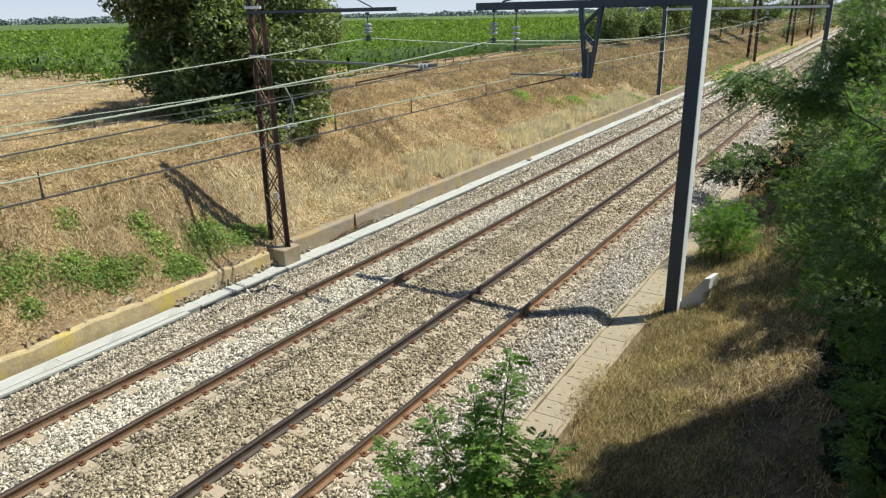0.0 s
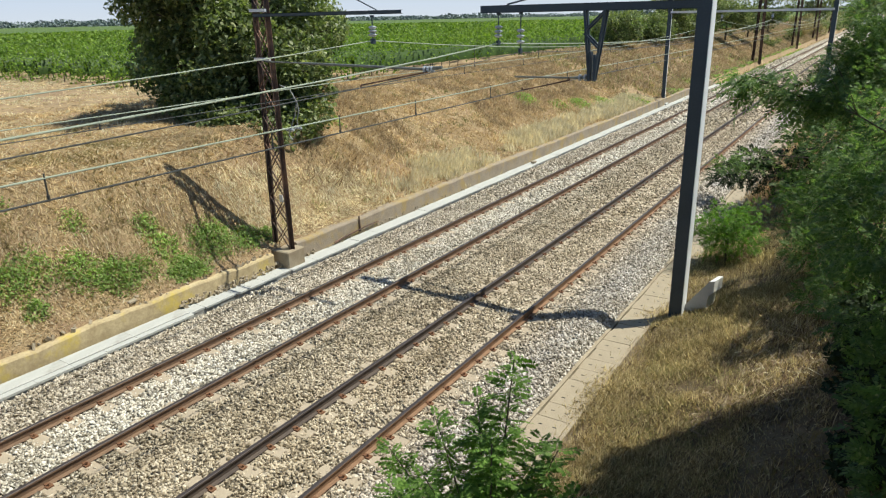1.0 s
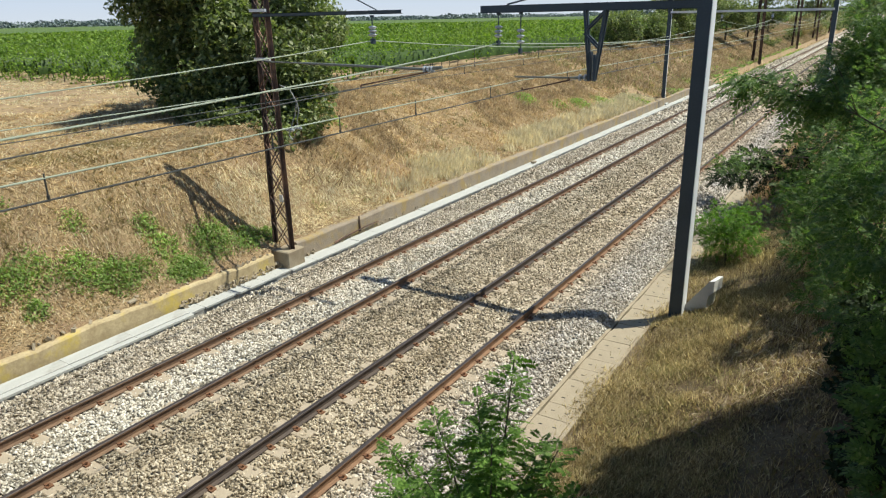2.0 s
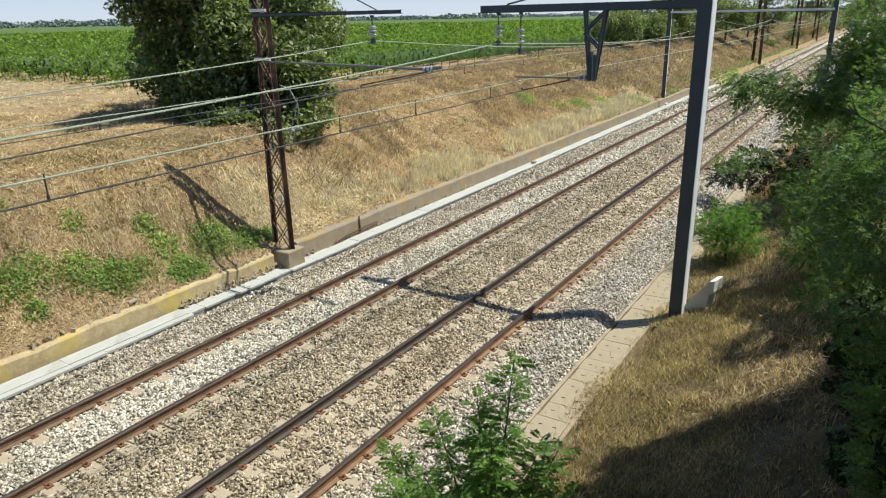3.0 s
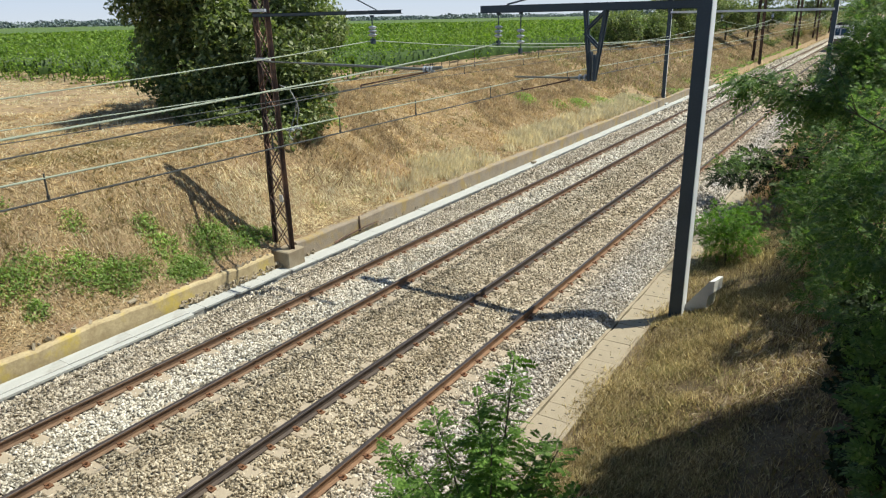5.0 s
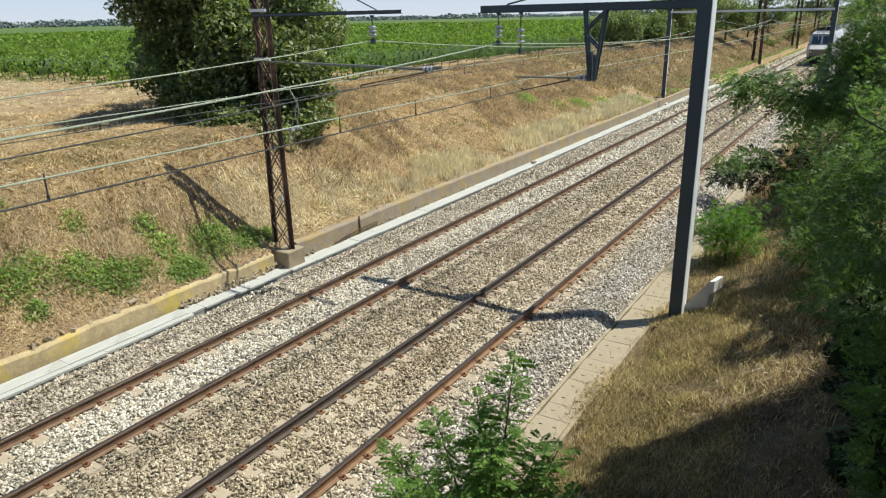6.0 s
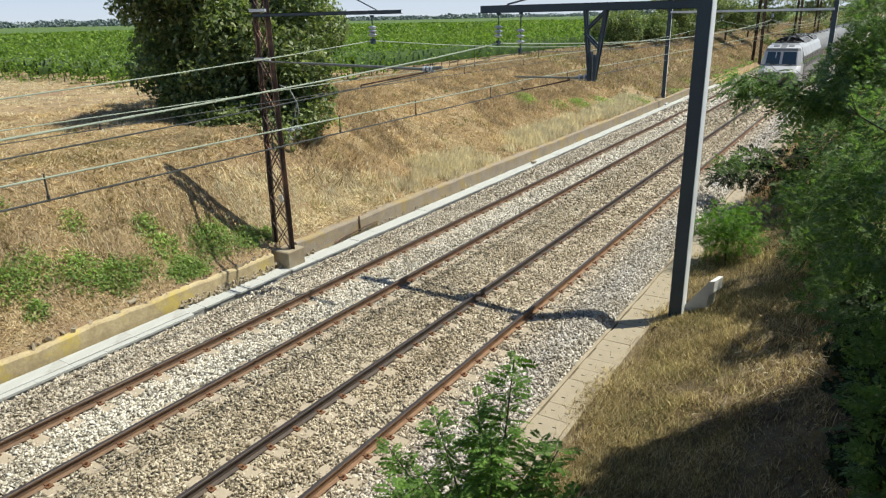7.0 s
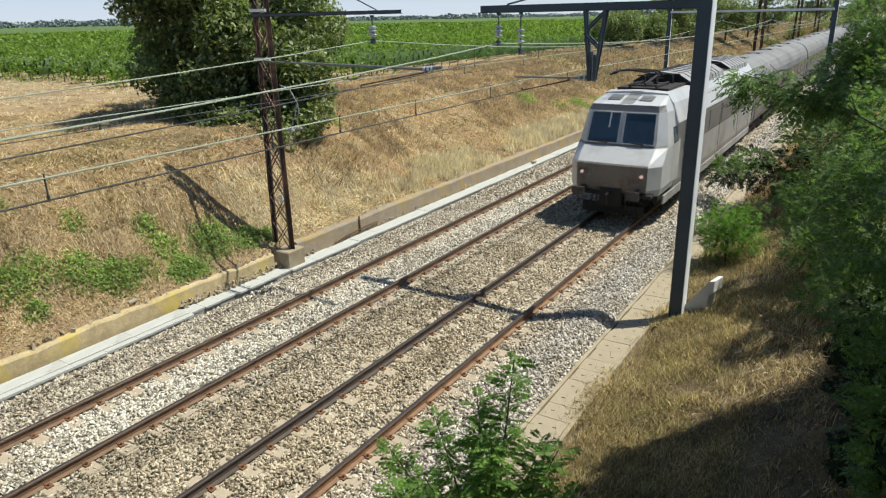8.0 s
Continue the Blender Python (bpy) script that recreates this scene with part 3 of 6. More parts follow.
def build_right_mast():
    y = 15.3
    top = anchor("catenary_mast", pose(0, 0, 0), "blue-grey steel beam post carrying the overhead line", "mast", "masts of the overhead line")
    h_mast(-3.235, y, -0.62, 7.6, 0.30, 0.26, top)
    bm = bmesh.new()
    channel(bm, -8.42, y - 0.09, y + 0.09, 6.52, 0.17, x1=-3.10)
    part("cross_beam", bm, BLUE_STEEL, top)
    bm = bmesh.new()
    tube(bm, (-3.25, y, 7.55), (-7.75, y, 6.62), 0.02)
    part("tie_rod", bm, BLUE_STEEL, top)
    drop_bracket(top, -5.80, -5.32, y, 4.95, 6.46)
    insulator("insulator", (-7.98, y, 6.43), 0.62, 3, top)
    insulator("insulator", (-7.39, y, 6.43), 0.80, 3, top)
    bm = bmesh.new()
    tube(bm, (-5.62, y, 4.99), (-7.52, y, 4.97), 0.022)
    tube(bm, (-5.7, y, 5.0), (-6.0, y, 4.99), 0.045, 0.03)
    arm = part("registration_arm", bm, ARM_STEEL, top)
    for k in range(2):
        bm = bmesh.new()
        tube(bm, (-5.72 - 0.13 * k, y, 4.995), (-5.76 - 0.13 * k, y, 4.995), 0.075, 0.075, 10)
        part("insulator_disc", bm, CERAMIC, arm, "grey ceramic disc")
    bm = bmesh.new()
    tube(bm, (-6.12, y, 4.93), (-7.32, y, 4.66), 0.016)
    tube(bm, (-6.12, y, 4.93), (-6.14, y, 5.0), 0.025)
    tube(bm, (-7.32, y, 4.66), (-7.32, y, 4.72), 0.022)
    tube(bm, (-6.68, y, 4.84), (-6.68, y, 4.76), 0.012)
    part("steady_arm", bm, RUST_STEEL, top)
    bm = bmesh.new()
    block(bm, -3.6, -2.9, y - 0.35, y + 0.35, -1.2, -0.52)
    part("footing", bevelled(bm, 0.03), SAND_CONC, top)


build_right_mast()


def limb(bm, pts, r0, r1, n=7):
    """A tapered, bent branch through pts."""
    k = len(pts) - 1
    for i in range(k):
        tube(bm, pts[i], pts[i + 1], r0 + (r1 - r0) * i / k, r0 + (r1 - r0) * (i + 1) / k, n)


def lattice(parent, x, y, z0, z1, w0, w1, depth, pitch=0.52, single=False):
    """Two channel legs with crossed lacing on two faces."""
    for s in (-1, 1):
        bm = bmesh.new()
        for dy in (-1, 1):
            bar(bm, (x + s * w0, y + dy * depth, z0), (x + s * w1, y + dy * depth, z1), 0.055, 0.012)
        bar(bm, (x + s * (w0 + 0.02), y, z0), (x + s * (w1 + 0.02), y, z1), 0.012, depth * 2 + 0.03)
        # left leg takes a darker rust for its shaded side
        part("leg", bm, RUST_STEEL if s > 0 else SHADED_RUST, parent, "rust-streaked channel leg" if s > 0 else "channel leg with shade painted into its rust")
    n = int((z1 - z0) / pitch)
    for dy in (-1, 1):
        bm = bmesh.new()
        for k in range(n):
            a, b = z0 + (z1 - z0) * k / n, z0 + (z1 - z0) * (k + 1) / n
            wa, wb = w0 + (w1 - w0) * k / n, w0 + (w1 - w0) * (k + 1) / n
            for s, e in ((1, 0.0), (-1, 0.01)):
                bar(bm, (x - s * wa, y + dy * (depth - e), a), (x + s * wb, y + dy * (depth - e), b), 0.042 if single else 0.10, 0.008)
                if single:
                    part("lacing_bar", bm, RUST_STEEL, parent)
                    bm = bmesh.new()
        if single:
            bm.free()
        else:
            tagged(part("lacing", bm, RUST_STEEL, parent, "crossed flat lacing bars"), kind="stuff")


def build_left_mast():
    x, y = -13.86, 13.35
    top = anchor("lattice_mast", pose(0, 0, 0), "rusty lattice steel mast on a concrete block", "mast", "masts of the overhead line")
    lattice(top, x, y, 0.18, 8.4, 0.315, 0.18, 0.07, 0.74, True)
    bm = bmesh.new()
    block(bm, x - 0.45, x + 0.47, y - 0.34, y + 0.34, -0.7, 0.18)
    part("footing", bevelled(bm, 0.03), SAND_CONC, top, "pale concrete footing block")
    bm = bmesh.new()
    channel(bm, x - 0.1, y - 0.20, y - 0.14, 6.50, 0.085, x1=-9.3)
    part("cross_beam", bm, BLUE_STEEL, top)
    bm = bmesh.new()
    tube(bm, (x, y - 0.17, 8.2), (-10.0, y - 0.17, 6.55), 0.015)
    part("tie_rod", bm, BLUE_STEEL, top)
    for z in (6.62, 5.42):
        bm = bmesh.new()
        block(bm, x - 0.2, x + 0.36, y - 0.22, y - 0.16, z - 0.035, z + 0.035)
        part("clamp_plate", bm, GALV, top, "pale galvanised clamp plate")
    bm = bmesh.new()
    block(bm, x + 0.20, x + 0.32, y - 0.19, y - 0.17, 1.60, 1.80)
    part("small_plate", bm, WHITE_STONE, top, "small pale plate on the leg")
    insulator("insulator", (-10.14, y - 0.17, 6.43), 0.50, 3, top)
    # slack jumpers and their insulators beside the mast
    for pts in (((-13.70, 13.62, 4.72), (-13.40, 13.66, 4.62), (-13.22, 13.70, 4.30), (-13.34, 13.72, 3.92), (-13.50, 13.70, 3.62)),
                ((-13.22, 13.70, 4.32), (-13.16, 13.70, 4.05), (-13.26, 13.70, 3.80), (-13.24, 13.70, 3.60)),
                ((-14.05, 13.62, 3.48), (-13.86, 13.62, 3.60), (-13.62, 13.66, 3.50), (-13.44, 13.70, 3.62)),
                ((-13.52, 13.70, 3.60), (-13.60, 13.70, 3.36), (-13.48, 13.70, 3.24), (-13.34, 13.70, 3.42))):
        bm = bmesh.new()
        limb(bm, [Vector(p) for p in pts], 0.016, 0.016, 6)
        part("jumper_cable", bm, PALE_CABLE, top, "pale grey slack jumper cable")
    for x0, x1, z in ((-13.66, -13.40, 3.50), (-13.36, -13.12, 3.58)):
        bm = bmesh.new()
        tube(bm, (x0, 13.70, z), (x1, 13.70, z + 0.04), 0.02)
        for k in range(4):
            c = x0 + (x1 - x0) * (k + 0.5) / 4
            tube(bm, (c - 0.012, 13.70, z + 0.02), (c + 0.012, 13.70, z + 0.025), 0.055, 0.04, 10)
        part("insulator", bm, CERAMIC, top, "grey ribbed insulator")
    bm = bmesh.new()
    tube(bm, (x + 0.2, y - 0.2, 5.36), (-12.35, y - 0.2, 5.34), 0.02)
    tube(bm, (-12.35, y - 0.2, 5.34), (-8.7, y - 0.2, 5.27), 0.032)
    tube(bm, (-8.7, y - 0.2, 5.27), (-8.25, y - 0.2, 5.32), 0.05, 0.035)
    arm = part("registration_arm", bm, ARM_STEEL, top)
    for k in range(3):
        bm = bmesh.new()
        tube(bm, (-8.72 + 0.1 * k, y - 0.2, 5.27), (-8.68 + 0.1 * k, y - 0.2, 5.275), 0.07, 0.07, 10)
        part("insulator_disc", bm, CERAMIC, arm, "grey ceramic disc")
    bm = bmesh.new()
    tube(bm, (-8.6, y - 0.2, 5.22), (-10.55, y - 0.2, 4.86), 0.018)
    tube(bm, (-10.55, y - 0.2, 4.86), (-10.55, y - 0.2, 4.80), 0.022)
    part("steady_arm", bm, RUST_STEEL, top)


build_left_mast()


def build_portal(y):
    top = anchor("portal_mast", pose(0, 0, 0), "blue-grey steel portal spanning both tracks", "mast", "masts of the overhead line")
    h_mast(-13.95, y, -0.5, 8.2, 0.30, 0.10, top, -0.04)
    h_mast(-3.25, y, -0.6, 8.2, 0.30, 0.10, top, -0.04)
    bm = bmesh.new()
    channel(bm, -13.9, y - 0.1, y + 0.1, 6.4, 0.16, x1=-3.3)
    part("cross_beam", bm, GALV, top, "galvanised cross beam")
    for x in (-10.3, -7.0):
        insulator("insulator", (x, y, 6.42), 0.55, 3, top)
    bm = bmesh.new()
    block(bm, -14.35, -13.6, y - 0.35, y + 0.35, -0.7, -0.15)
    part("footing", bevelled(bm, 0.03), WHITE_CONC, top)


build_portal(54.0)


def build_far_lattice(y):
    top = anchor("lattice_mast", pose(0, 0, 0), "rusty lattice steel mast far along the bank", "mast", "masts of the overhead line")
    lattice(top, -14.0, y, -0.1, 9.0, 0.42, 0.24, 0.16, 0.9)
    bm = bmesh.new()
    channel(bm, -14.1, y - 0.24, y - 0.1, 6.5, 0.14, x1=-9.4)
    part("cross_beam", bm, BLUE_STEEL, top)


for y in (98.0, 140.0, 178.0, 225.0):
    build_far_lattice(y)


def wire(name, pts, r, material, label, group="wires of the overhead line"):
    """A hanging wire through the support points, sagging between them: (x, y, z, sag)."""
    bm = bmesh.new()
    for (x0, y0, z0, s), (x1, y1, z1, _) in zip(pts, pts[1:]):
        n = 14
        last = None
        for i in range(n + 1):
            t = i / n
            p = Vector((x0 + (x1 - x0) * t, y0 + (y1 - y0) * t, z0 + (z1 - z0) * t - 4 * s * t * (1 - t)))
            if last is not None:
                tube(bm, last, p, r, r, 6)
            last = p
    return tagged(part(name, bm, material), label, "overhead wire", group)


wire("messenger_wire", [(-10.1, -27, 5.95, 0.72), (-10.14, 13.18, 5.88, 0.75), (-10.3, 54, 5.8, 0.75), (-10.4, 98, 5.8, 0.7), (-10.4, 140, 5.8, 0.7), (-10.4, 225, 5.8, 0.5)], 0.011, WIRE, "pale green weathered messenger cable")
wire("messenger_wire", [(-7.2, -27, 5.95, 0.72), (-7.98, 15.3, 5.74, 0.45), (-7.0, 54, 5.8, 0.7), (-6.8, 98, 5.8, 0.7), (-6.8, 140, 5.8, 0.7), (-6.8, 225, 5.8, 0.5)], 0.014, WIRE, "pale green weathered messenger cable")
wire("messenger_wire", [(-6.9, -27, 5.6, 0.55), (-7.39, 15.3, 5.54, 0.5), (-7.0, 54, 5.75, 0.7), (-6.8, 98, 5.7, 0.7)], 0.009, WIRE_DARK, "thin dark weathered feeder cable")
wire("auxiliary_wire", [(-10.5, -27, 5.02, 0.10), (-10.5, 13.15, 5.02, 0.08), (-10.4, 54, 5.02, 0.08), (-10.4, 225, 5.02, 0.0)], 0.009, WIRE, "pale green auxiliary cable above the contact wire")
wire("contact_wire", [(-10.5, -27, 4.80, 0.06), (-10.55, 13.15, 4.80, 0.05), (-10.4, 54, 4.80, 0.05), (-10.4, 225, 4.8, 0.0)], 0.008, WIRE_DARK, "dark grooved contact wire")
wire("auxiliary_wire", [(-6.75, -27, 4.94, 0.05), (-7.3, 15.3, 4.90, 0.05), (-6.8, 54, 4.92, 0.05), (-6.8, 225, 4.92, 0.0)], 0.011, WIRE, "pale green auxiliary cable above the contact wire")
wire("contact_wire", [(-6.75, -27, 4.72, 0.05), (-7.3, 15.3, 4.66, 0.04), (-6.8, 54, 4.70, 0.04), (-6.8, 225, 4.7, 0.0)], 0.011, WIRE_DARK, "dark grooved contact wire")


def dropper(x, y, z0, z1):
    bm = bmesh.new()
    tube(bm, (x, y, z0), (x, y, z1), 0.010, 0.010, 6)
    tube(bm, (x, y, z0 - 0.02), (x, y, z0 + 0.02), 0.018, 0.018, 6)
    return tagged(part("dropper", bm, WIRE_DARK), "short dark dropper clip between two wires", "dropper", "droppers of the overhead line")


for y in (-4.0, 0.2, 3.66, 6.9, 8.4, 10.6, 13.6, 18.0, 22.0, 26.0, 30.0):
    x = -6.75 - 0.55 * (y + 27) / 42.3 if y < 15.3 else -7.3 + 0.5 * (y - 15.3) / 38.7
    dropper(x, y, 4.67, 4.92)
for y in (6.4, 10.0, 18.0, 22.0, 26.0, 31.0):
    dropper(-10.5, y, 4.78, 5.0)
for y in (18.0, 22.5, 30.0):
    t = (y - 13.18) / (54 - 13.18)
    dropper(-10.14 - 0.16 * t, y, 5.0, 5.88 - 0.08 * t - 3.0 * t * (1 - t))

# ---- plants ----


def rows_unit(n):
    v = rng.normal(size=(n, 3))
    return v / np.linalg.norm(v, axis=1, keepdims=True)


def leaf_quads(P, size, aspect=0.55, up=0.5):
    """One folded-diamond leaf at each point, in random directions."""
    n = len(P)
    d = rows_unit(n)
    nrm = rows_unit(n) + np.array([0, 0, up])
    s = np.cross(d, nrm)
    s /= np.linalg.norm(s, axis=1, keepdims=True) + 1e-9
    s_len = (size * rng.uniform(0.6, 1.3, n))[:, None]
    c = np.cross(s, d)
    V = np.stack([P - d * s_len * 0.5, P + s * s_len * aspect * 0.5 + c * s_len * 0.08, P + d * s_len * 0.5, P - s * s_len * aspect * 0.5 + c * s_len * 0.08], 1)
    return V.reshape(-1, 3)


def quads(n):
    return np.arange(n * 4).reshape(n, 4)


def blob_points(n, centre, radii, shell=0.55):
    """Points in the outer part of a lumpy ball."""
    u = rows_unit(n)
    r = shell + (1 - shell) * rng.random(n) ** 0.6
    lump = 0.82 + 0.36 * ripple(u[:, 0] * 3 + centre[0], u[:, 1] * 3 + u[:, 2] * 2 + centre[1], 0.9, 12)
    return np.array(centre) + u * (r * lump)[:, None] * np.array(radii)


def compound(P, D, length, pairs=7, wide=0.28, droop=0.25, broad=0.25):
    """Feather-like leaves: paired leaflets along a drooping stalk."""
    n = len(P)
    D = D / (np.linalg.norm(D, axis=1, keepdims=True) + 1e-9)
    S = np.cross(D, np.array([0, 0, 1.0]) + 0.35 * rng.normal(size=(n, 3)))
    S /= np.linalg.norm(S, axis=1, keepdims=True) + 1e-9
    L = (length * rng.uniform(0.7, 1.25, n))[:, None]
    out = []
    for j in range(pairs * 2 + 1):
        k = j // 2
        t = 1.0 if j == pairs * 2 else 0.22 + 0.72 * k / max(1, pairs - 1)
        side = 0 if j == pairs * 2 else (1 if j % 2 else -1)
        root = P + D * L * t * (1 - 0.12 * t) + np.array([0, 0, -1.0]) * L * droop * t * t
        d = S * side * 0.9 + D * (0.45 if side else 1.0) + np.array([0, 0, -0.35]) + 0.12 * rng.normal(size=(n, 3))
        d /= np.linalg.norm(d, axis=1, keepdims=True)
        ll = L * wide * (1.05 - 0.35 * abs(t - 0.5)) * rng.uniform(0.8, 1.1, (n, 1))
        w = np.cross(d, np.cross(D, S)) * ll * broad
        up = np.cross(D, S) * ll * 0.05
        out.append(np.stack([root, root + d * ll * 0.5 + w + up, root + d * ll, root + d * ll * 0.5 - w + up], 1))
    return np.concatenate(out, 0).reshape(-1, 3)


def bend(a, b, sag=0.15, n=4):
    a, b = Vector(a), Vector(b)
    l = (b - a).length
    return [a + (b - a) * (i / n) + Vector((random.uniform(-1, 1), random.uniform(-1, 1), random.uniform(-0.3, 1))) * l * sag * 0.35 * math.sin(math.pi * i / n) for i in range(n + 1)]


def leaf_tree(name, base, tops, trunk_r, blobs, count, size, leaf, label, category="tree", feather=False, pairs=6):
    """A tree: trunk with limbs to each clump, and a crown of single leaves."""
    base = Vector(base)
    top = anchor(name, Matrix.Identity(4), label, category)
    bm = bmesh.new()
    fork = base + (Vector(tops) - base) * 0.45
    limb(bm, bend(base - Vector((0, 0, 0.3)), fork, 0.1), trunk_r, trunk_r * 0.7, 10)
    for c, r in blobs:
        limb(bm, bend(fork, c, 0.25), trunk_r * (0.2 if feather else 0.22), trunk_r * 0.05, 6)
    part("trunk", bm, BARK, top)
    vol = np.array([np.prod(r) ** (2 / 3) for _, r in blobs])
    share = np.maximum(20, (count * vol / vol.sum()).astype(int))
    P = np.concatenate([blob_points(n, c, r) for n, (c, r) in zip(share, blobs)])
    if feather:
        C = np.concatenate([np.repeat(np.array(c)[None], n, 0) for n, (c, r) in zip(share, blobs)])
        D = (P - C) + 0.8 * rows_unit(len(P)) * np.linalg.norm(P - C, axis=1, keepdims=True) + np.array([0, 0, 0.1])
        V = compound(P, D, size, pairs, 0.28 * 6 / pairs)
    else:
        V = leaf_quads(P, size, 0.55, 1.6)
    crown = array_mesh("crown", V, quads(len(V) // 4), leaf)
    crown.parent = top
    return top


def scatter_blobs(centre, radii, n, r0, r1, floor=-9.0):
    """Clumps that fill an uneven ball."""
    out = []
    for _ in range(n):
        u = rows_unit(1)[0]
        k = rng.uniform(0.45, 0.92)
        c = np.array(centre) + u * k * np.array(radii)
        r = rng.uniform(r0, r1)
        c[2] = max(c[2], floor + r * 0.6)
        out.append((tuple(c), (r * rng.uniform(0.9, 1.3), r * rng.uniform(0.9, 1.3), r * rng.uniform(0.7, 1.0))))
    return out


def build_oak():
    blobs = scatter_blobs((-20.8, 18.8, 6.3), (4.7, 4.5, 4.0), 78, 0.7, 1.2, 2.5)
    blobs += scatter_blobs((-19.0, 17.8, 4.0), (2.6, 2.6, 1.5), 26, 0.5, 0.85, 2.2)
    for c in ((-17.6, 18.1, 3.5), (-17.0, 18.4, 3.2), (-18.0, 17.2, 3.0), (-18.4, 16.4, 3.2), (-21.0, 15.9, 3.9), (-18.2, 20.0, 4.5), (-17.3, 19.8, 6.0), (-22.3, 15.9, 4.6), (-19.5, 15.9, 3.3), (-18.6, 16.8, 5.2), (-17.4, 18.6, 4.6), (-20.2, 15.9, 3.4), (-18.5, 16.3, 3.1), (-17.5, 16.7, 3.0), (-19.4, 16.3, 3.2), (-20.4, 16.8, 3.4), (-21.3, 16.6, 3.7), (-18.0, 17.4, 3.6), (-19.0, 17.2, 3.8), (-17.0, 17.6, 2.9), (-17.7, 15.7, 2.9), (-16.9, 16.1, 2.7), (-18.4, 15.6, 3.0)):
        blobs.append((c, (0.85, 0.85, 0.75)))
    leaf_tree("oak_tree", (-20.3, 18.6, 2.9), (-20.7, 18.8, 7.6), 0.28, blobs, 84000, 0.20, OAK_LEAF, "dense dark green evergreen oak standing on the bank", "tree")


build_oak()

# feathery trees on the near bank
leaf_tree("acacia_tree", (2.6, 8.6, 1.9), (2.3, 8.0, 7.0), 0.16,
          [((1.3, 6.3, 7.4), (1.0, 1.2, 0.8)), ((1.25, 9.6, 6.9), (0.9, 1.0, 0.8)),
           ((2.0, 10.8, 6.6), (1.2, 0.9, 0.9)), ((1.1, 7.4, 5.0), (0.7, 0.9, 0.8)), ((1.4, 9.2, 4.2), (0.8, 0.9, 0.8)), ((1.5, 8.0, 3.0), (0.8, 0.9, 0.7)),
           ((1.05, 9.3, 5.6), (0.6, 0.7, 0.6)), ((1.35, 10.6, 5.2), (0.8, 0.8, 0.7)), ((0.95, 8.2, 5.9), (0.55, 0.7, 0.6)), ((1.7, 9.8, 5.6), (0.9, 0.9, 0.7)), ((2.4, 9.4, 6.2), (1.0, 1.0, 0.8)), ((1.3, 7.2, 6.2), (0.8, 0.8, 0.6)), ((0.75, 7.0, 2.4), (0.45, 0.7, 0.6)), ((0.8, 8.2, 2.5), (0.5, 0.6, 0.7))],
          7600, 0.28, SHADE_LEAF, "leafy false acacia leaning over the near bank", "tree", True, 6)
# unseen tree, added to throw shade on the near bank and cover its sky
leaf_tree("acacia_tree", (4.2, 10.2, 2.4), (3.6, 10.4, 9.0), 0.20,
          [((2.9, 11.5, 8.7), (1.2, 0.9, 0.7)), ((1.9, 11.5, 8.5), (0.9, 0.65, 0.5)), ((3.3, 10.1, 8.6), (1.3, 1.1, 0.8)), ((2.4, 10.3, 8.3), (1.1, 0.9, 0.7)), ((4.1, 11.4, 8.8), (1.3, 0.9, 0.9)),
           ((3.6, 12.3, 8.5), (0.6, 0.6, 0.5)), ((1.6, 8.1, 8.1), (1.0, 1.3, 0.6)), ((1.7, 5.8, 7.9), (0.9, 1.1, 0.6)), ((1.6, 10.0, 8.3), (0.9, 0.9, 0.6)), ((2.2, 8.8, 8.2), (1.5, 1.4, 0.9)), ((3.8, 8.8, 8.0), (1.4, 1.4, 1.0)), ((5.2, 9.4, 7.2), (1.4, 1.6, 1.3)), ((5.0, 11.8, 7.2), (1.3, 1.3, 1.3)),
           ((4.6, 7.2, 6.6), (1.4, 1.5, 1.2)), ((3.4, 6.4, 6.9), (1.3, 1.3, 1.0)), ((2.2, 5.2, 6.8), (1.2, 1.1, 0.8)), ((4.6, 9.0, 5.0), (1.3, 1.6, 1.2)), ((4.4, 11.6, 4.8), (1.2, 1.4, 1.2)), ((3.9, 7.2, 4.2), (1.2, 1.3, 1.1)), ((3.4, 9.2, 3.6), (1.2, 1.4, 1.0))],
          14500, 0.50, SHADE_LEAF, "tall leafy false acacia out of view, added to shade the near bank", "tree", True, 3)
leaf_tree("acacia_tree", (1.4, 14.2, 1.4), (1.0, 14.0, 6.0), 0.10,
          [((0.22, 13.90, 3.70), (0.62, 0.75, 0.70)), ((0.20, 14.60, 2.40), (0.62, 0.75, 0.65)), ((0.38, 10.50, 2.48), (0.55, 0.63, 0.55)), ((0.05, 13.00, 1.83), (0.50, 0.57, 0.45)), ((-0.58, 15.00, 1.81), (0.50, 0.57, 0.45)), ((-0.33, 14.00, 1.24), (0.42, 0.48, 0.38)), ((0.29, 10.00, 3.74), (0.60, 0.69, 0.66))],
          2500, 0.23, SHADE_LEAF, "leafy false acacia with feathered leaves on the bank", "tree", True)
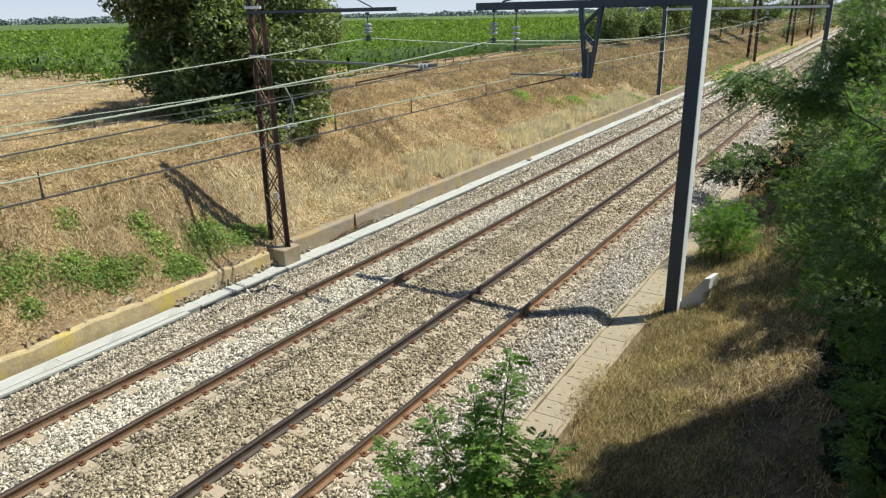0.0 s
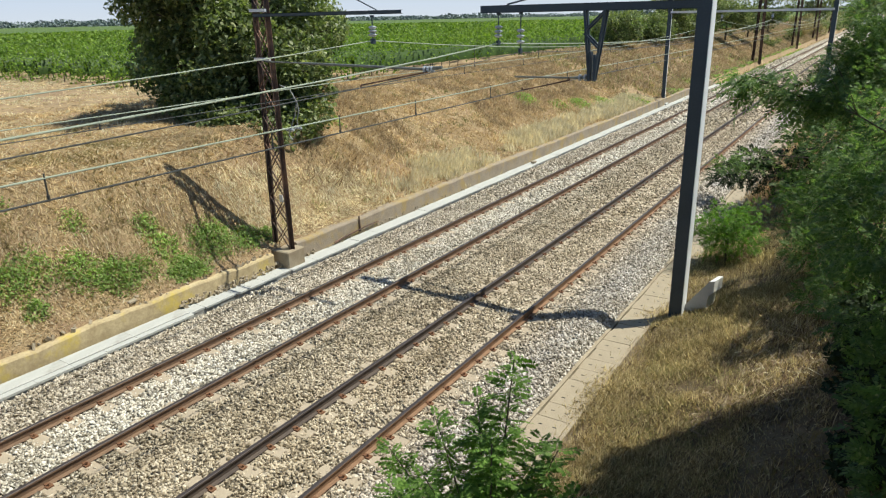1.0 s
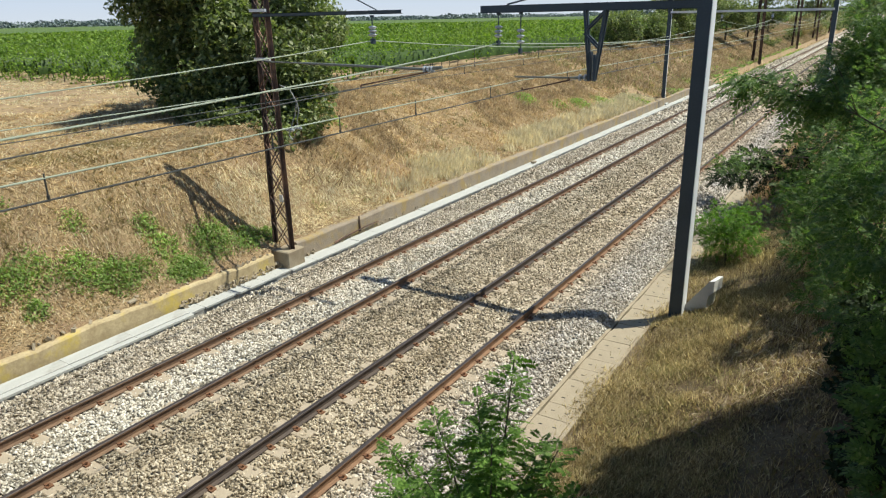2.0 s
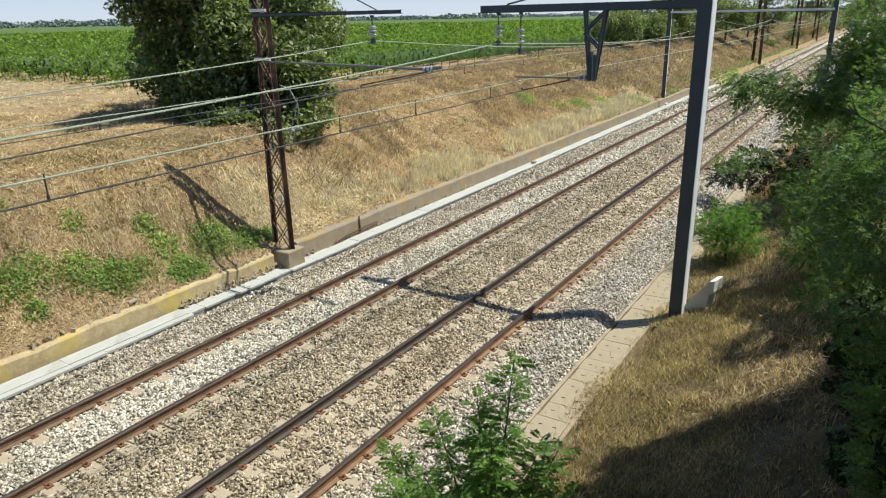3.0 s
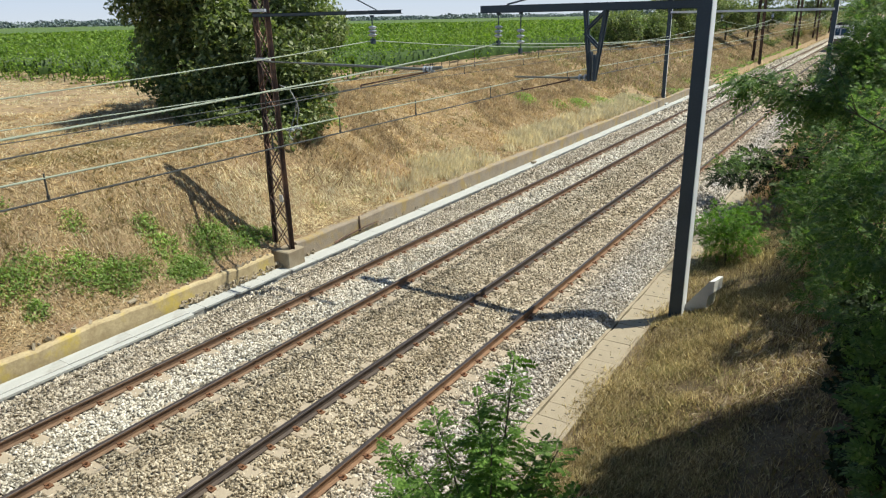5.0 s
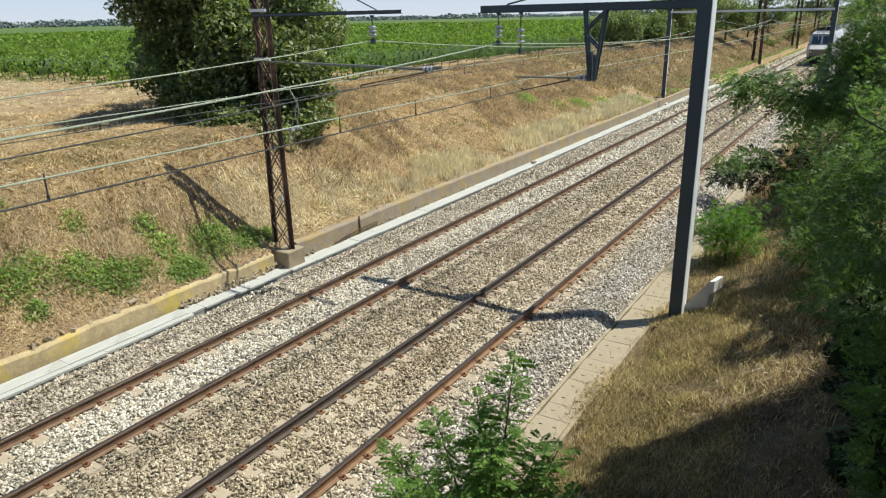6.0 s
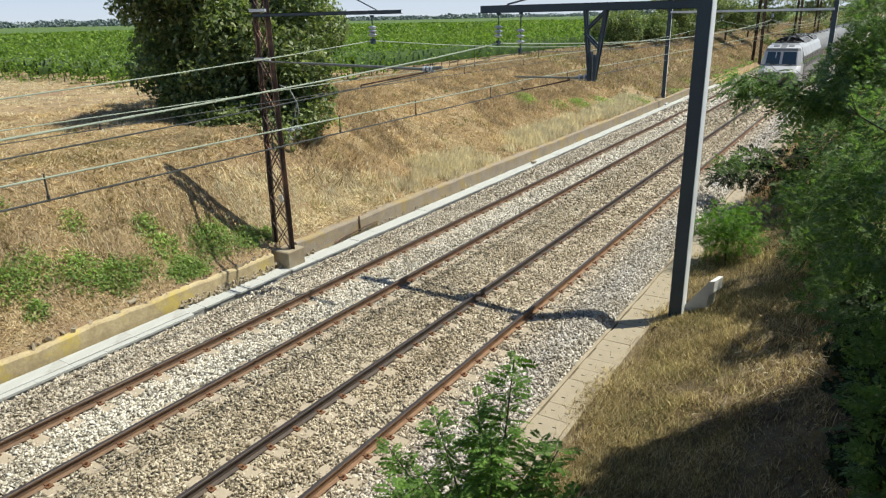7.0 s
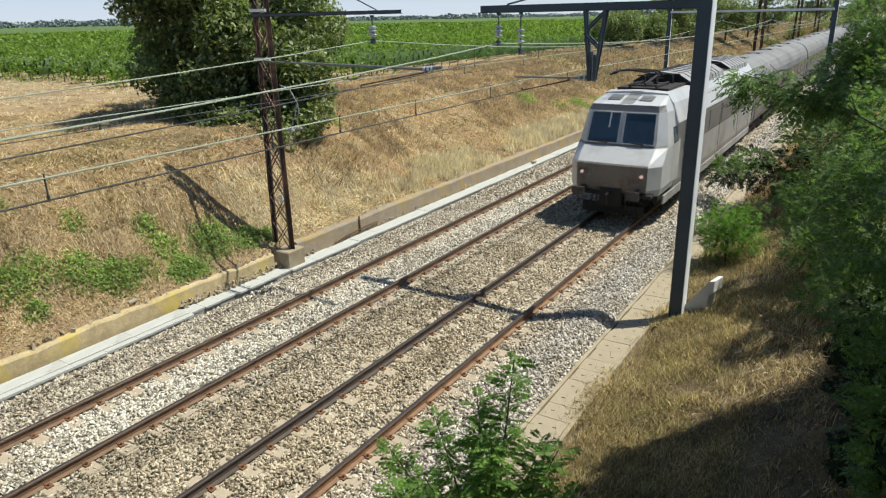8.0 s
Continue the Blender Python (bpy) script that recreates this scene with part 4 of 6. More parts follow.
leaf_tree("acacia_tree", (0.6, 19.0, 1.1), (-0.2, 18.6, 5.5), 0.10,
          [((-0.68, 18.00, 3.50), (0.62, 0.71, 0.56)), ((-1.11, 17.50, 2.43), (0.50, 0.57, 0.40)), ((-2.01, 24.00, 2.25), (0.60, 0.69, 0.42)), ((-2.98, 23.00, 1.93), (0.60, 0.69, 0.30)), ((-3.87, 23.50, 1.63), (0.50, 0.57, 0.23)), ((-1.10, 16.50, 1.81), (0.42, 0.48, 0.34)), ((-0.54, 16.00, 2.40), (0.60, 0.69, 0.54)), ((-0.14, 17.00, 3.94), (0.80, 0.92, 0.88)), ((-0.27, 17.00, 2.70), (0.75, 0.86, 0.75))],
          2000, 0.23, SHADE_LEAF, "leafy false acacia leaning out from the bank", "tree", True)
leaf_tree("acacia_tree", (0.9, 27.5, 1.3), (0.3, 27.0, 6.0), 0.12,
          [((-0.22, 26.00, 5.10), (0.95, 1.10, 0.80)), ((-0.93, 27.00, 3.97), (0.80, 0.92, 0.64)), ((-1.48, 26.00, 3.04), (0.62, 0.71, 0.43)), ((0.15, 28.00, 6.40), (1.35, 1.55, 1.35)), ((-0.55, 27.20, 4.55), (0.75, 0.85, 0.60)), ((-0.15, 25.00, 4.34), (1.10, 1.26, 1.10)), ((-2.24, 28.00, 2.20), (0.60, 0.69, 0.36)), ((-0.81, 25.00, 2.76), (0.80, 0.92, 0.72)),
           ((-1.25, 25.50, 4.48), (0.65, 0.75, 0.55)), ((-0.92, 25.50, 5.00), (0.63, 0.72, 0.54)), ((-0.56, 25.50, 5.57), (0.66, 0.75, 0.56)), ((-0.54, 25.50, 6.29), (0.71, 0.81, 0.60)), ((-1.58, 25.50, 3.91), (0.56, 0.64, 0.47)), ((-0.50, 25.50, 4.12), (0.77, 0.89, 0.66)), ((-0.23, 25.50, 4.84), (0.72, 0.83, 0.61)), ((-1.78, 25.50, 3.32), (0.51, 0.59, 0.43))],
          6400, 0.27, SHADE_LEAF, "leafy false acacia further along the bank", "tree", True)

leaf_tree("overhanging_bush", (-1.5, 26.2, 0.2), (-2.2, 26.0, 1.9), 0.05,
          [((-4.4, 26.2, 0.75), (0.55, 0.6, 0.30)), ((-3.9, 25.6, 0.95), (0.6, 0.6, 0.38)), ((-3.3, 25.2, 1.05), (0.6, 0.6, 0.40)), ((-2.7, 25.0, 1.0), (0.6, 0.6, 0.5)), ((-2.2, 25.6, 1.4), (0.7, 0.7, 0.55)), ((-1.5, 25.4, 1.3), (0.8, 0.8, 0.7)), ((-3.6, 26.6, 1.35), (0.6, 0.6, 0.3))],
          1700, 0.24, SHADE_BLACK_LEAF, "leafy bush hanging over the cable trough, shade painted into its leaves", "bush", True, 5)
# thicket under the near trees, its near-black leaf colour standing in for shade
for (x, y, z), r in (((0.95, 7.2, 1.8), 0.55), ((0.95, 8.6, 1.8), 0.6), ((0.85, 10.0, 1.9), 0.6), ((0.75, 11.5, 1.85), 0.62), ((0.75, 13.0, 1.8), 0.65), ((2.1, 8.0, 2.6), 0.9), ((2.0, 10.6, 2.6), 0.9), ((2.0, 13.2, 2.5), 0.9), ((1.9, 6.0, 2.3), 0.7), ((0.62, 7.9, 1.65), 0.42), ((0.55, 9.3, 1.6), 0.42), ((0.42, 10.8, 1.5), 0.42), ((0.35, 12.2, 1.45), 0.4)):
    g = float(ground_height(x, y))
    leaf_tree("undergrowth_bush", (x, y, g), (x, y, z + 0.3), 0.03, scatter_blobs((x, y, z), (r, r * 1.25, r * 0.95), 12, r * 0.35, r * 0.55, g), 1700, 0.11, SHADE_BLACK_LEAF, "leafy bush under the trees, deep shade painted into its leaves", "bush")
for (x, y, z), r in (((-0.25, 16.8, 1.8), 0.9), ((0.3, 19.0, 2.6), 1.1), ((0.15, 22.0, 3.2), 1.1), ((-0.75, 21.5, 1.2), 0.95), ((-1.7, 24.5, 0.75), 0.8), ((-0.4, 25.0, 1.6), 1.1), ((0.5, 15.4, 1.9), 0.8)):
    g = float(ground_height(x, y))
    leaf_tree("leafy_bush", (x, y, g), (x, y, z + 0.3), 0.04, scatter_blobs((x, y, z), (r, r * 1.2, r * 0.9), 14, r * 0.3, r * 0.5, g), 900, 0.16, BUSH_LEAF, "mid-green leafy bush on the near bank", "bush", True, 5)


def build_branch_tree():
    """A slender tree whose one long branch reaches over the line."""
    top = anchor("acacia_sapling", Matrix.Identity(4), "slender false acacia with a branch reaching over the line", "tree")
    bm = bmesh.new()
    root, fork = Vector((1.3, 7.2, 1.6)), Vector((0.75, 6.9, 5.05))
    limb(bm, bend(root - Vector((0, 0, 0.3)), fork, 0.08), 0.06, 0.04)
    tip = Vector((-1.02, 6.5, 5.85))
    main = bend(fork, tip, 0.12, 8)
    limb(bm, main, 0.008, 0.003)
    P, D = [], []
    for i in range(1, 9):
        for k in range(10):
            s = main[i] if k < 4 else (main[i] + main[i - 1]) / 2
            way = Vector((random.uniform(-1, 0.1), random.uniform(-0.9, 0.9), random.uniform(-0.3, 0.2))).normalized()
            P.append(s)
            D.append(way)
    for (x, z) in ((-1.04, 5.80), (-1.00, 5.88), (-0.87, 5.82), (-0.69, 5.76), (-0.52, 5.79), (-0.41, 5.91), (-1.07, 5.71), (-0.61, 5.66), (-0.42, 5.66), (-0.37, 6.04), (-0.82, 5.93), (-0.60, 5.90), (-0.30, 5.80)):
        a = min(main, key=lambda v: abs(v.x - x - 0.2))
        b = Vector((x, 6.5 + random.uniform(-0.2, 0.2), z))
        twig = bend(a, b, 0.1, 3)
        limb(bm, twig, 0.004, 0.002, 5)
        for k in range(15):
            P.append(twig[1 + k % 3])
            D.append(Vector((random.uniform(-1, 0.4), random.uniform(-0.8, 0.8), random.uniform(-0.45, 0.15))).normalized())
    part("trunk", bm, BARK, top)
    V = compound(np.array(P), np.array(D), 0.24, 8, 0.22, 0.28, 0.22)
    crown = array_mesh("crown", V, quads(len(V) // 4), SHADE_LEAF)
    crown.parent = top


build_branch_tree()


def build_shoot(name, base, height, stems, spread, leaf_len, label, per=26, low=0.3):
    """A young many-stemmed shrub with feathery leaves."""
    base = Vector(base)
    top = anchor(name, Matrix.Identity(4), label, "shrub")
    bm = bmesh.new()
    P, D = [], []
    for (dx, dy, h) in stems:
        tip = base + Vector((dx * spread, dy * spread, h * height))
        ctrl = base + Vector((dx * spread * 0.25, dy * spread * 0.25, h * height * 0.55))
        pts = [base.lerp(ctrl, t).lerp(ctrl.lerp(tip, t), t) for t in [i / 7 for i in range(8)]]
        limb(bm, pts, 0.022, 0.005, 6)
        for k in range(per):
            t = low + (1 - low) * (k + random.random()) / per
            i = min(6, int(t * 7))
            p = pts[i].lerp(pts[i + 1], t * 7 - i)
            a = k * 2.4 + random.uniform(-0.4, 0.4)
            up = 0.15 + 0.9 * max(0, t - 0.75)
            P.append(p)
            D.append(Vector((math.cos(a), math.sin(a), up)).normalized())
    part("stem", bm, BARK, top)
    V = compound(np.array(P), np.array(D), leaf_len, 8, 0.27, 0.22, 0.26)
    crown = array_mesh("crown", V, quads(len(V) // 4), ROBINIA_LEAF)
    crown.parent = top


build_shoot("acacia_shoot", (-2.72, 5.1, -0.3), 3.65,
            [(0.25, 0.02, 1.0), (-0.15, 0.0, 0.86), (0.75, 0.0, 0.78), (-0.75, 0.1, 0.74), (-1.25, -0.1, 0.62), (1.0, -0.2, 0.70), (0.2, -0.35, 0.80), (-0.5, -0.5, 0.66), (0.45, 0.3, 0.74), (-0.25, 0.35, 0.72),
             (0.7, -0.5, 0.66), (-0.95, -0.5, 0.58), (0.1, -0.7, 0.68)], 0.95, 0.23, "bright green young false acacia on the near bank", 112, 0.2)
leaf_tree("bushy_shrub", (-2.95, 19.6, -0.3), (-2.95, 19.6, 1.3), 0.035, scatter_blobs((-3.0, 19.6, 0.72), (0.92, 0.85, 0.92), 22, 0.26, 0.42, -0.35),
          1900, 0.17, ROBINIA_LEAF, "bright green bushy shrub beside the cable trough", "shrub", True, 6)



def tufts(name, X, Y, height, blades, lean, material, label, category="grass", wide=0.010, spread=0.17):
    """Grass: thin bent blades in bunches standing on the ground."""
    n = len(X) * blades
    x = np.repeat(X, blades) + rng.normal(0, spread, n)
    y = np.repeat(Y, blades) + rng.normal(0, spread, n)
    z = np.maximum(ground_height(x, y), -0.52) - 0.02
    h = np.repeat(height * rng.uniform(0.5, 1.3, len(X)), blades) * rng.uniform(0.6, 1.15, n)
    a = rng.uniform(0, math.tau, n)
    d = np.stack([np.cos(a), np.sin(a), np.zeros(n)], -1)
    s = np.stack([-np.sin(a), np.cos(a), np.zeros(n)], -1) * (max(wide, min(2.4 * wide, 0.02)) * rng.uniform(0.6, 1.4, n))[:, None]
    B = np.stack([x, y, z], -1)
    k = (lean * rng.uniform(0.3, 1.2, n) * h)[:, None]
    T = B + d * k + np.array([0, 0, 1.0]) * (h * max(0.35, 1 - 0.35 * lean))[:, None]
    M = (B + T) / 2 + np.array([0, 0, 1.0]) * (0.07 * h)[:, None]
    V = np.stack([B - s, B + s, M + s, T], 1).reshape(-1, 3)
    F = quads(n)
    tagged(array_mesh(name, V, F, material), label, category, kind="stuff")


def litter(name, X, Y, length, label, lift=0.03, wide=0.012, material=LITTER):
    """Fallen straw: flat slivers lying on the ground in all directions."""
    n = len(X)
    z = ground_height(X, Y) + rng.uniform(0.0, lift, n)
    a = rng.uniform(0, math.tau, n)
    l = length * rng.uniform(0.4, 1.3, n)
    dx, dy = np.cos(a) * l, np.sin(a) * l
    A = np.stack([X, Y, z], -1)
    x2, y2 = X + dx, Y + dy
    B = np.stack([x2, y2, ground_height(x2, y2) + rng.uniform(0.0, lift * 2.0, n)], -1)
    s = np.stack([-np.sin(a), np.cos(a), 0.5 * rng.normal(size=n)], -1) * (wide * rng.uniform(0.5, 1.5, n))[:, None]
    V = np.stack([A - s, A + s, B + s, B - s], 1).reshape(-1, 3)
    tagged(array_mesh(name, V, quads(n), material), label, "straw", kind="stuff")


def patch(n, x0, x1, y0, y1, seed, cut, size=1.5):
    """Random places where a lumpy field is above cut."""
    X, Y = rng.uniform(x0, x1, n), rng.uniform(y0, y1, n)
    k = ripple(X, Y, size, seed) * 0.65 + ripple(X, Y, size * 0.35, seed + 1) * 0.35 > cut
    return X[k], Y[k]


X, Y = patch(6000, -19.0, -14.0, 4.0, 20.0, 21, 0.42)
tufts("bank_grass", X, Y, 0.16, 8, 1.2, RUSSET, "dry brown grass tufts on the far bank", wide=0.004)
X, Y = patch(1700, -18.5, -14.1, 4.0, 12.2, 51, 0.46, 1.1)
tufts("olive_grass", X, Y, 0.18, 9, 0.8, HALF_DRY, "half-dry olive grass on the far bank", wide=0.004, spread=0.12)
X, Y = patch(8000, -25.0, -14.1, 18.0, 60.0, 22, 0.42)
tufts("bank_grass", X, Y, 0.24, 8, 0.9, STRAW, "dry brown grass tufts on the far bank", wide=0.008)
X, Y = patch(4200, -15.7, -14.0, 18.0, 52.0, 27, 0.40, 2.0)
k = rng.random(len(X)) < step((Y - 18) / 8)
X, Y = X[k], Y[k]
tufts("verge_grass", X, Y, 0.46, 8, 0.5, PALE_STRAW, "tall pale dry grass above the low wall", wide=0.009)
X, Y = patch(9500, -25.0, -15.0, 16.0, 64.0, 45, 0.40, 2.6)
k = ground_height(X, Y) > 0.55 + 0.9 * ripple(X, Y, 3.0, 58)
X, Y = X[k], Y[k]
tufts("brown_grass", X, Y, 0.30, 9, 0.8, RUSSET, "dead brown weeds standing on the far bank", wide=0.008, spread=0.13)
X, Y = patch(1100, -23.0, -14.3, 12.0, 62.0, 47, 0.55, 1.2)
tufts("olive_grass", X, Y, 0.24, 9, 0.6, OLIVE, "dull olive weeds standing on the far bank", wide=0.008, spread=0.11)
X, Y = patch(15000, -26.0, -14.1, 55.0, 210.0, 23, 0.30, 3.0)
tufts("bank_grass", X, Y, 0.5, 6, 0.9, RUSSET, "dry brown grass further along the far bank", wide=0.045)
X, Y = rng.uniform(-28.0, -15.8, 4000), rng.uniform(5.0, 30.0, 4000)
k = ground_height(X, Y) > 2.3
tufts("field_grass", X[k], Y[k], 0.22, 8, 1.3, STRAW, "tall dry grass along the field edge", wide=0.006)
X, Y = rng.uniform(-55.0, -18.0, 6500), rng.uniform(3.0, 26.0, 6500)
k = (ground_height(X, Y) > 2.8) & (ripple(X, Y, 2.5, 41) > 0.35)
tufts("field_stubble", X[k], Y[k], 0.14, 6, 0.8, PALE_STRAW, "pale dry stubble on the fallow strip", wide=0.010)
litter("bank_straw", rng.uniform(-19.5, -14.0, 34000), rng.uniform(4.0, 24.0, 34000), 0.12, "broken dry straw lying on the far bank", 0.02, 0.006)
litter("pale_straw", rng.uniform(-15.8, -14.1, 5200), rng.uniform(12.6, 19.5, 5200), 0.16, "pale broken straw lying beside the mast", 0.03, 0.007, PALE_STRAW)
litter("grey_litter", rng.uniform(-18.5, -14.0, 3500), rng.uniform(4.0, 13.5, 3500), 0.11, "greyish dead stems lying on the far bank", 0.05, 0.005, PALE_STRAW)
litter("brown_litter", rng.uniform(-18.5, -14.1, 16000), rng.uniform(4.0, 13.5, 16000), 0.10, "dead brown stalks lying on the far bank", 0.03, 0.006, LITTER)
litter("bank_straw", rng.uniform(-25, -14.0, 12000), rng.uniform(48.0, 160.0, 12000), 0.28, "broken dry straw further along the far bank", 0.05, 0.025, BROWN_LITTER)
X, Y = patch(5500, -25.0, -14.2, 50.0, 200.0, 43, 0.42, 3.0)
tufts("olive_grass", X, Y, 0.45, 6, 0.8, OLIVE, "dull olive grass further along the far bank", wide=0.04, spread=0.5)
litter("bank_straw", rng.uniform(-24, -14.0, 26000), rng.uniform(22.0, 50.0, 26000), 0.20, "broken dry straw lying on the far bank", 0.03, 0.011)
litter("field_straw", rng.uniform(-50, -17, 9000), rng.uniform(4, 26, 9000), 0.3, "cut straw lying on the dry field", 0.03, 0.014)
X, Y = patch(15000, -3.5, 1.6, 5.0, 24.0, 31, 0.44, 1.3)
tufts("bank_grass", X, Y, 0.20, 6, 0.55, NEAR_STRAW, "dry yellow grass on the near bank", wide=0.0022, spread=0.24)
X, Y = patch(2600, -3.4, 1.2, 5.0, 20.0, 49, 0.50, 0.9)
tufts("olive_grass", X, Y, 0.17, 9, 0.8, HALF_DRY, "half-dry olive grass on the near bank", wide=0.0024, spread=0.12)
X, Y = rng.uniform(-3.3, 0.4, 3200), rng.uniform(6.0, 16.0, 3200)
tufts("short_grass", X, Y, 0.09, 9, 1.1, NEAR_STRAW, "short thin dry grass on the near bank", wide=0.0022, spread=0.16)
litter("bank_straw", rng.uniform(-3.5, 2.5, 30000), rng.uniform(6.0, 24.0, 30000), 0.06, "brown dead leaves and straw lying on the near bank", 0.03, 0.005, DEAD_LEAF)
X, Y = patch(2600, -3.6, 2.0, 24.0, 70.0, 33, 0.36, 1.4)
tufts("bank_grass", X, Y, 0.4, 8, 0.6, STRAW, "dry yellow grass further along the near bank", wide=0.014)
X, Y = rng.uniform(-3.75, -3.35, 1500), rng.uniform(5.0, 24.0, 1500)
k = ripple(X * 0.5, Y, 0.9, 35) > 0.38
tufts("edge_grass", X[k], Y[k], 0.16, 12, 1.0, NEAR_STRAW, "dry grass creeping over the trough edge", wide=0.004)
X, Y = patch(5200, -24.0, -14.2, 7.0, 60.0, 39, 0.56, 2.2)
tufts("olive_grass", X, Y, 0.16, 7, 1.2, OLIVE, "dull olive grass among the straw on the far bank", wide=0.007)
X, Y = patch(900, -3.4, 1.0, 8.0, 18.0, 37, 0.55, 1.2)
tufts("green_grass", X, Y, 0.14, 5, 0.8, OLIVE, "olive green grass tufts on the near bank", wide=0.004)


X, Y = patch(5200, -3.4, -0.9, 8.0, 16.5, 71, 0.36, 0.8)
tufts("yellow_grass", X, Y, 0.17, 7, 0.7, NEAR_STRAW, "fine yellow grass beside the cable trough", wide=0.0022, spread=0.13)
X, Y = patch(2600, -3.3, -0.8, 8.0, 16.5, 73, 0.46, 0.7)
tufts("olive_grass", X, Y, 0.15, 8, 0.7, OLIVE, "fine olive grass beside the cable trough", wide=0.0022, spread=0.11)
litter("dry_twigs", rng.uniform(-1.7, 0.5, 2600), rng.uniform(9.8, 15.0, 2600), 0.17, "brown dry twigs and stalks heaped on the near bank", 0.10, 0.005, BROWN_LITTER)
litter("pale_stalks", rng.uniform(-1.4, 0.4, 160), rng.uniform(10.2, 14.6, 160), 0.22, "pale dry stalks lying on the near bank", 0.12, 0.005, PALE_STRAW)


def weeds(name, spots, label, scale=0.74, leaf=0.09):
    """Low green weeds in mats."""
    P = []
    for x, y, r, n in spots:
        r = r * scale
        n = int(n * 0.72)
        a, q = rng.uniform(0, math.tau, n), r * np.sqrt(rng.random(n)) * (0.6 + 0.7 * rng.random(n))
        px, py = x + np.cos(a) * q * 0.8, y + np.sin(a) * q * 1.25
        P.append(np.stack([px, py, ground_height(px, py) + 0.02 + rng.random(n) ** 1.3 * 0.36 * np.clip(1.2 - q / r, 0.15, 1) * 0.75], -1))
    P = np.concatenate(P)
    V = leaf_quads(P, leaf, 0.42, 1.8)
    tagged(array_mesh(name, V, quads(len(P)), WEED_LEAF), label, "weeds", kind="stuff")


weeds("bank_weeds", [(-14.7, 11.6, 0.75, 2200), (-14.3, 10.4, 0.65, 1900), (-14.9, 10.3, 0.5, 700), (-14.5, 12.6, 0.55, 1100), (-15.3, 10.1, 0.4, 500), (-14.6, 8.7, 0.6, 1500), (-14.85, 8.0, 0.6, 1300),
                     (-15.05, 7.0, 0.6, 1000), (-15.0, 6.4, 0.5, 800), (-14.5, 6.7, 0.3, 350), (-15.6, 8.4, 0.35, 250), (-14.65, 9.4, 0.45, 500), (-16.1, 7.1, 0.3, 150), (-14.4, 13.3, 0.35, 450)], "low green weeds creeping over the wall")
weeds("bank_weeds", [(-18.1, 38.4, 0.9, 420), (-15.6, 46.5, 1.5, 900), (-15.0, 50.0, 1.6, 1100), (-16.6, 43.5, 1.0, 400), (-14.4, 58.5, 1.8, 1100), (-18.0, 20.7, 0.4, 120), (-17.0, 41.0, 0.9, 160), (-14.6, 66.0, 2.5, 900), (-15, 80.0, 4.0, 900), (-14.8, 95.0, 5.0, 900)], "patches of green weeds on the dry bank", 0.9, 0.18)
weeds("trackside_weeds", [(-13.75, 74.0 + 5.0 * k, 2.6, 420) for k in range(16)], "green weeds along the edge of the line", 0.5, 0.34)

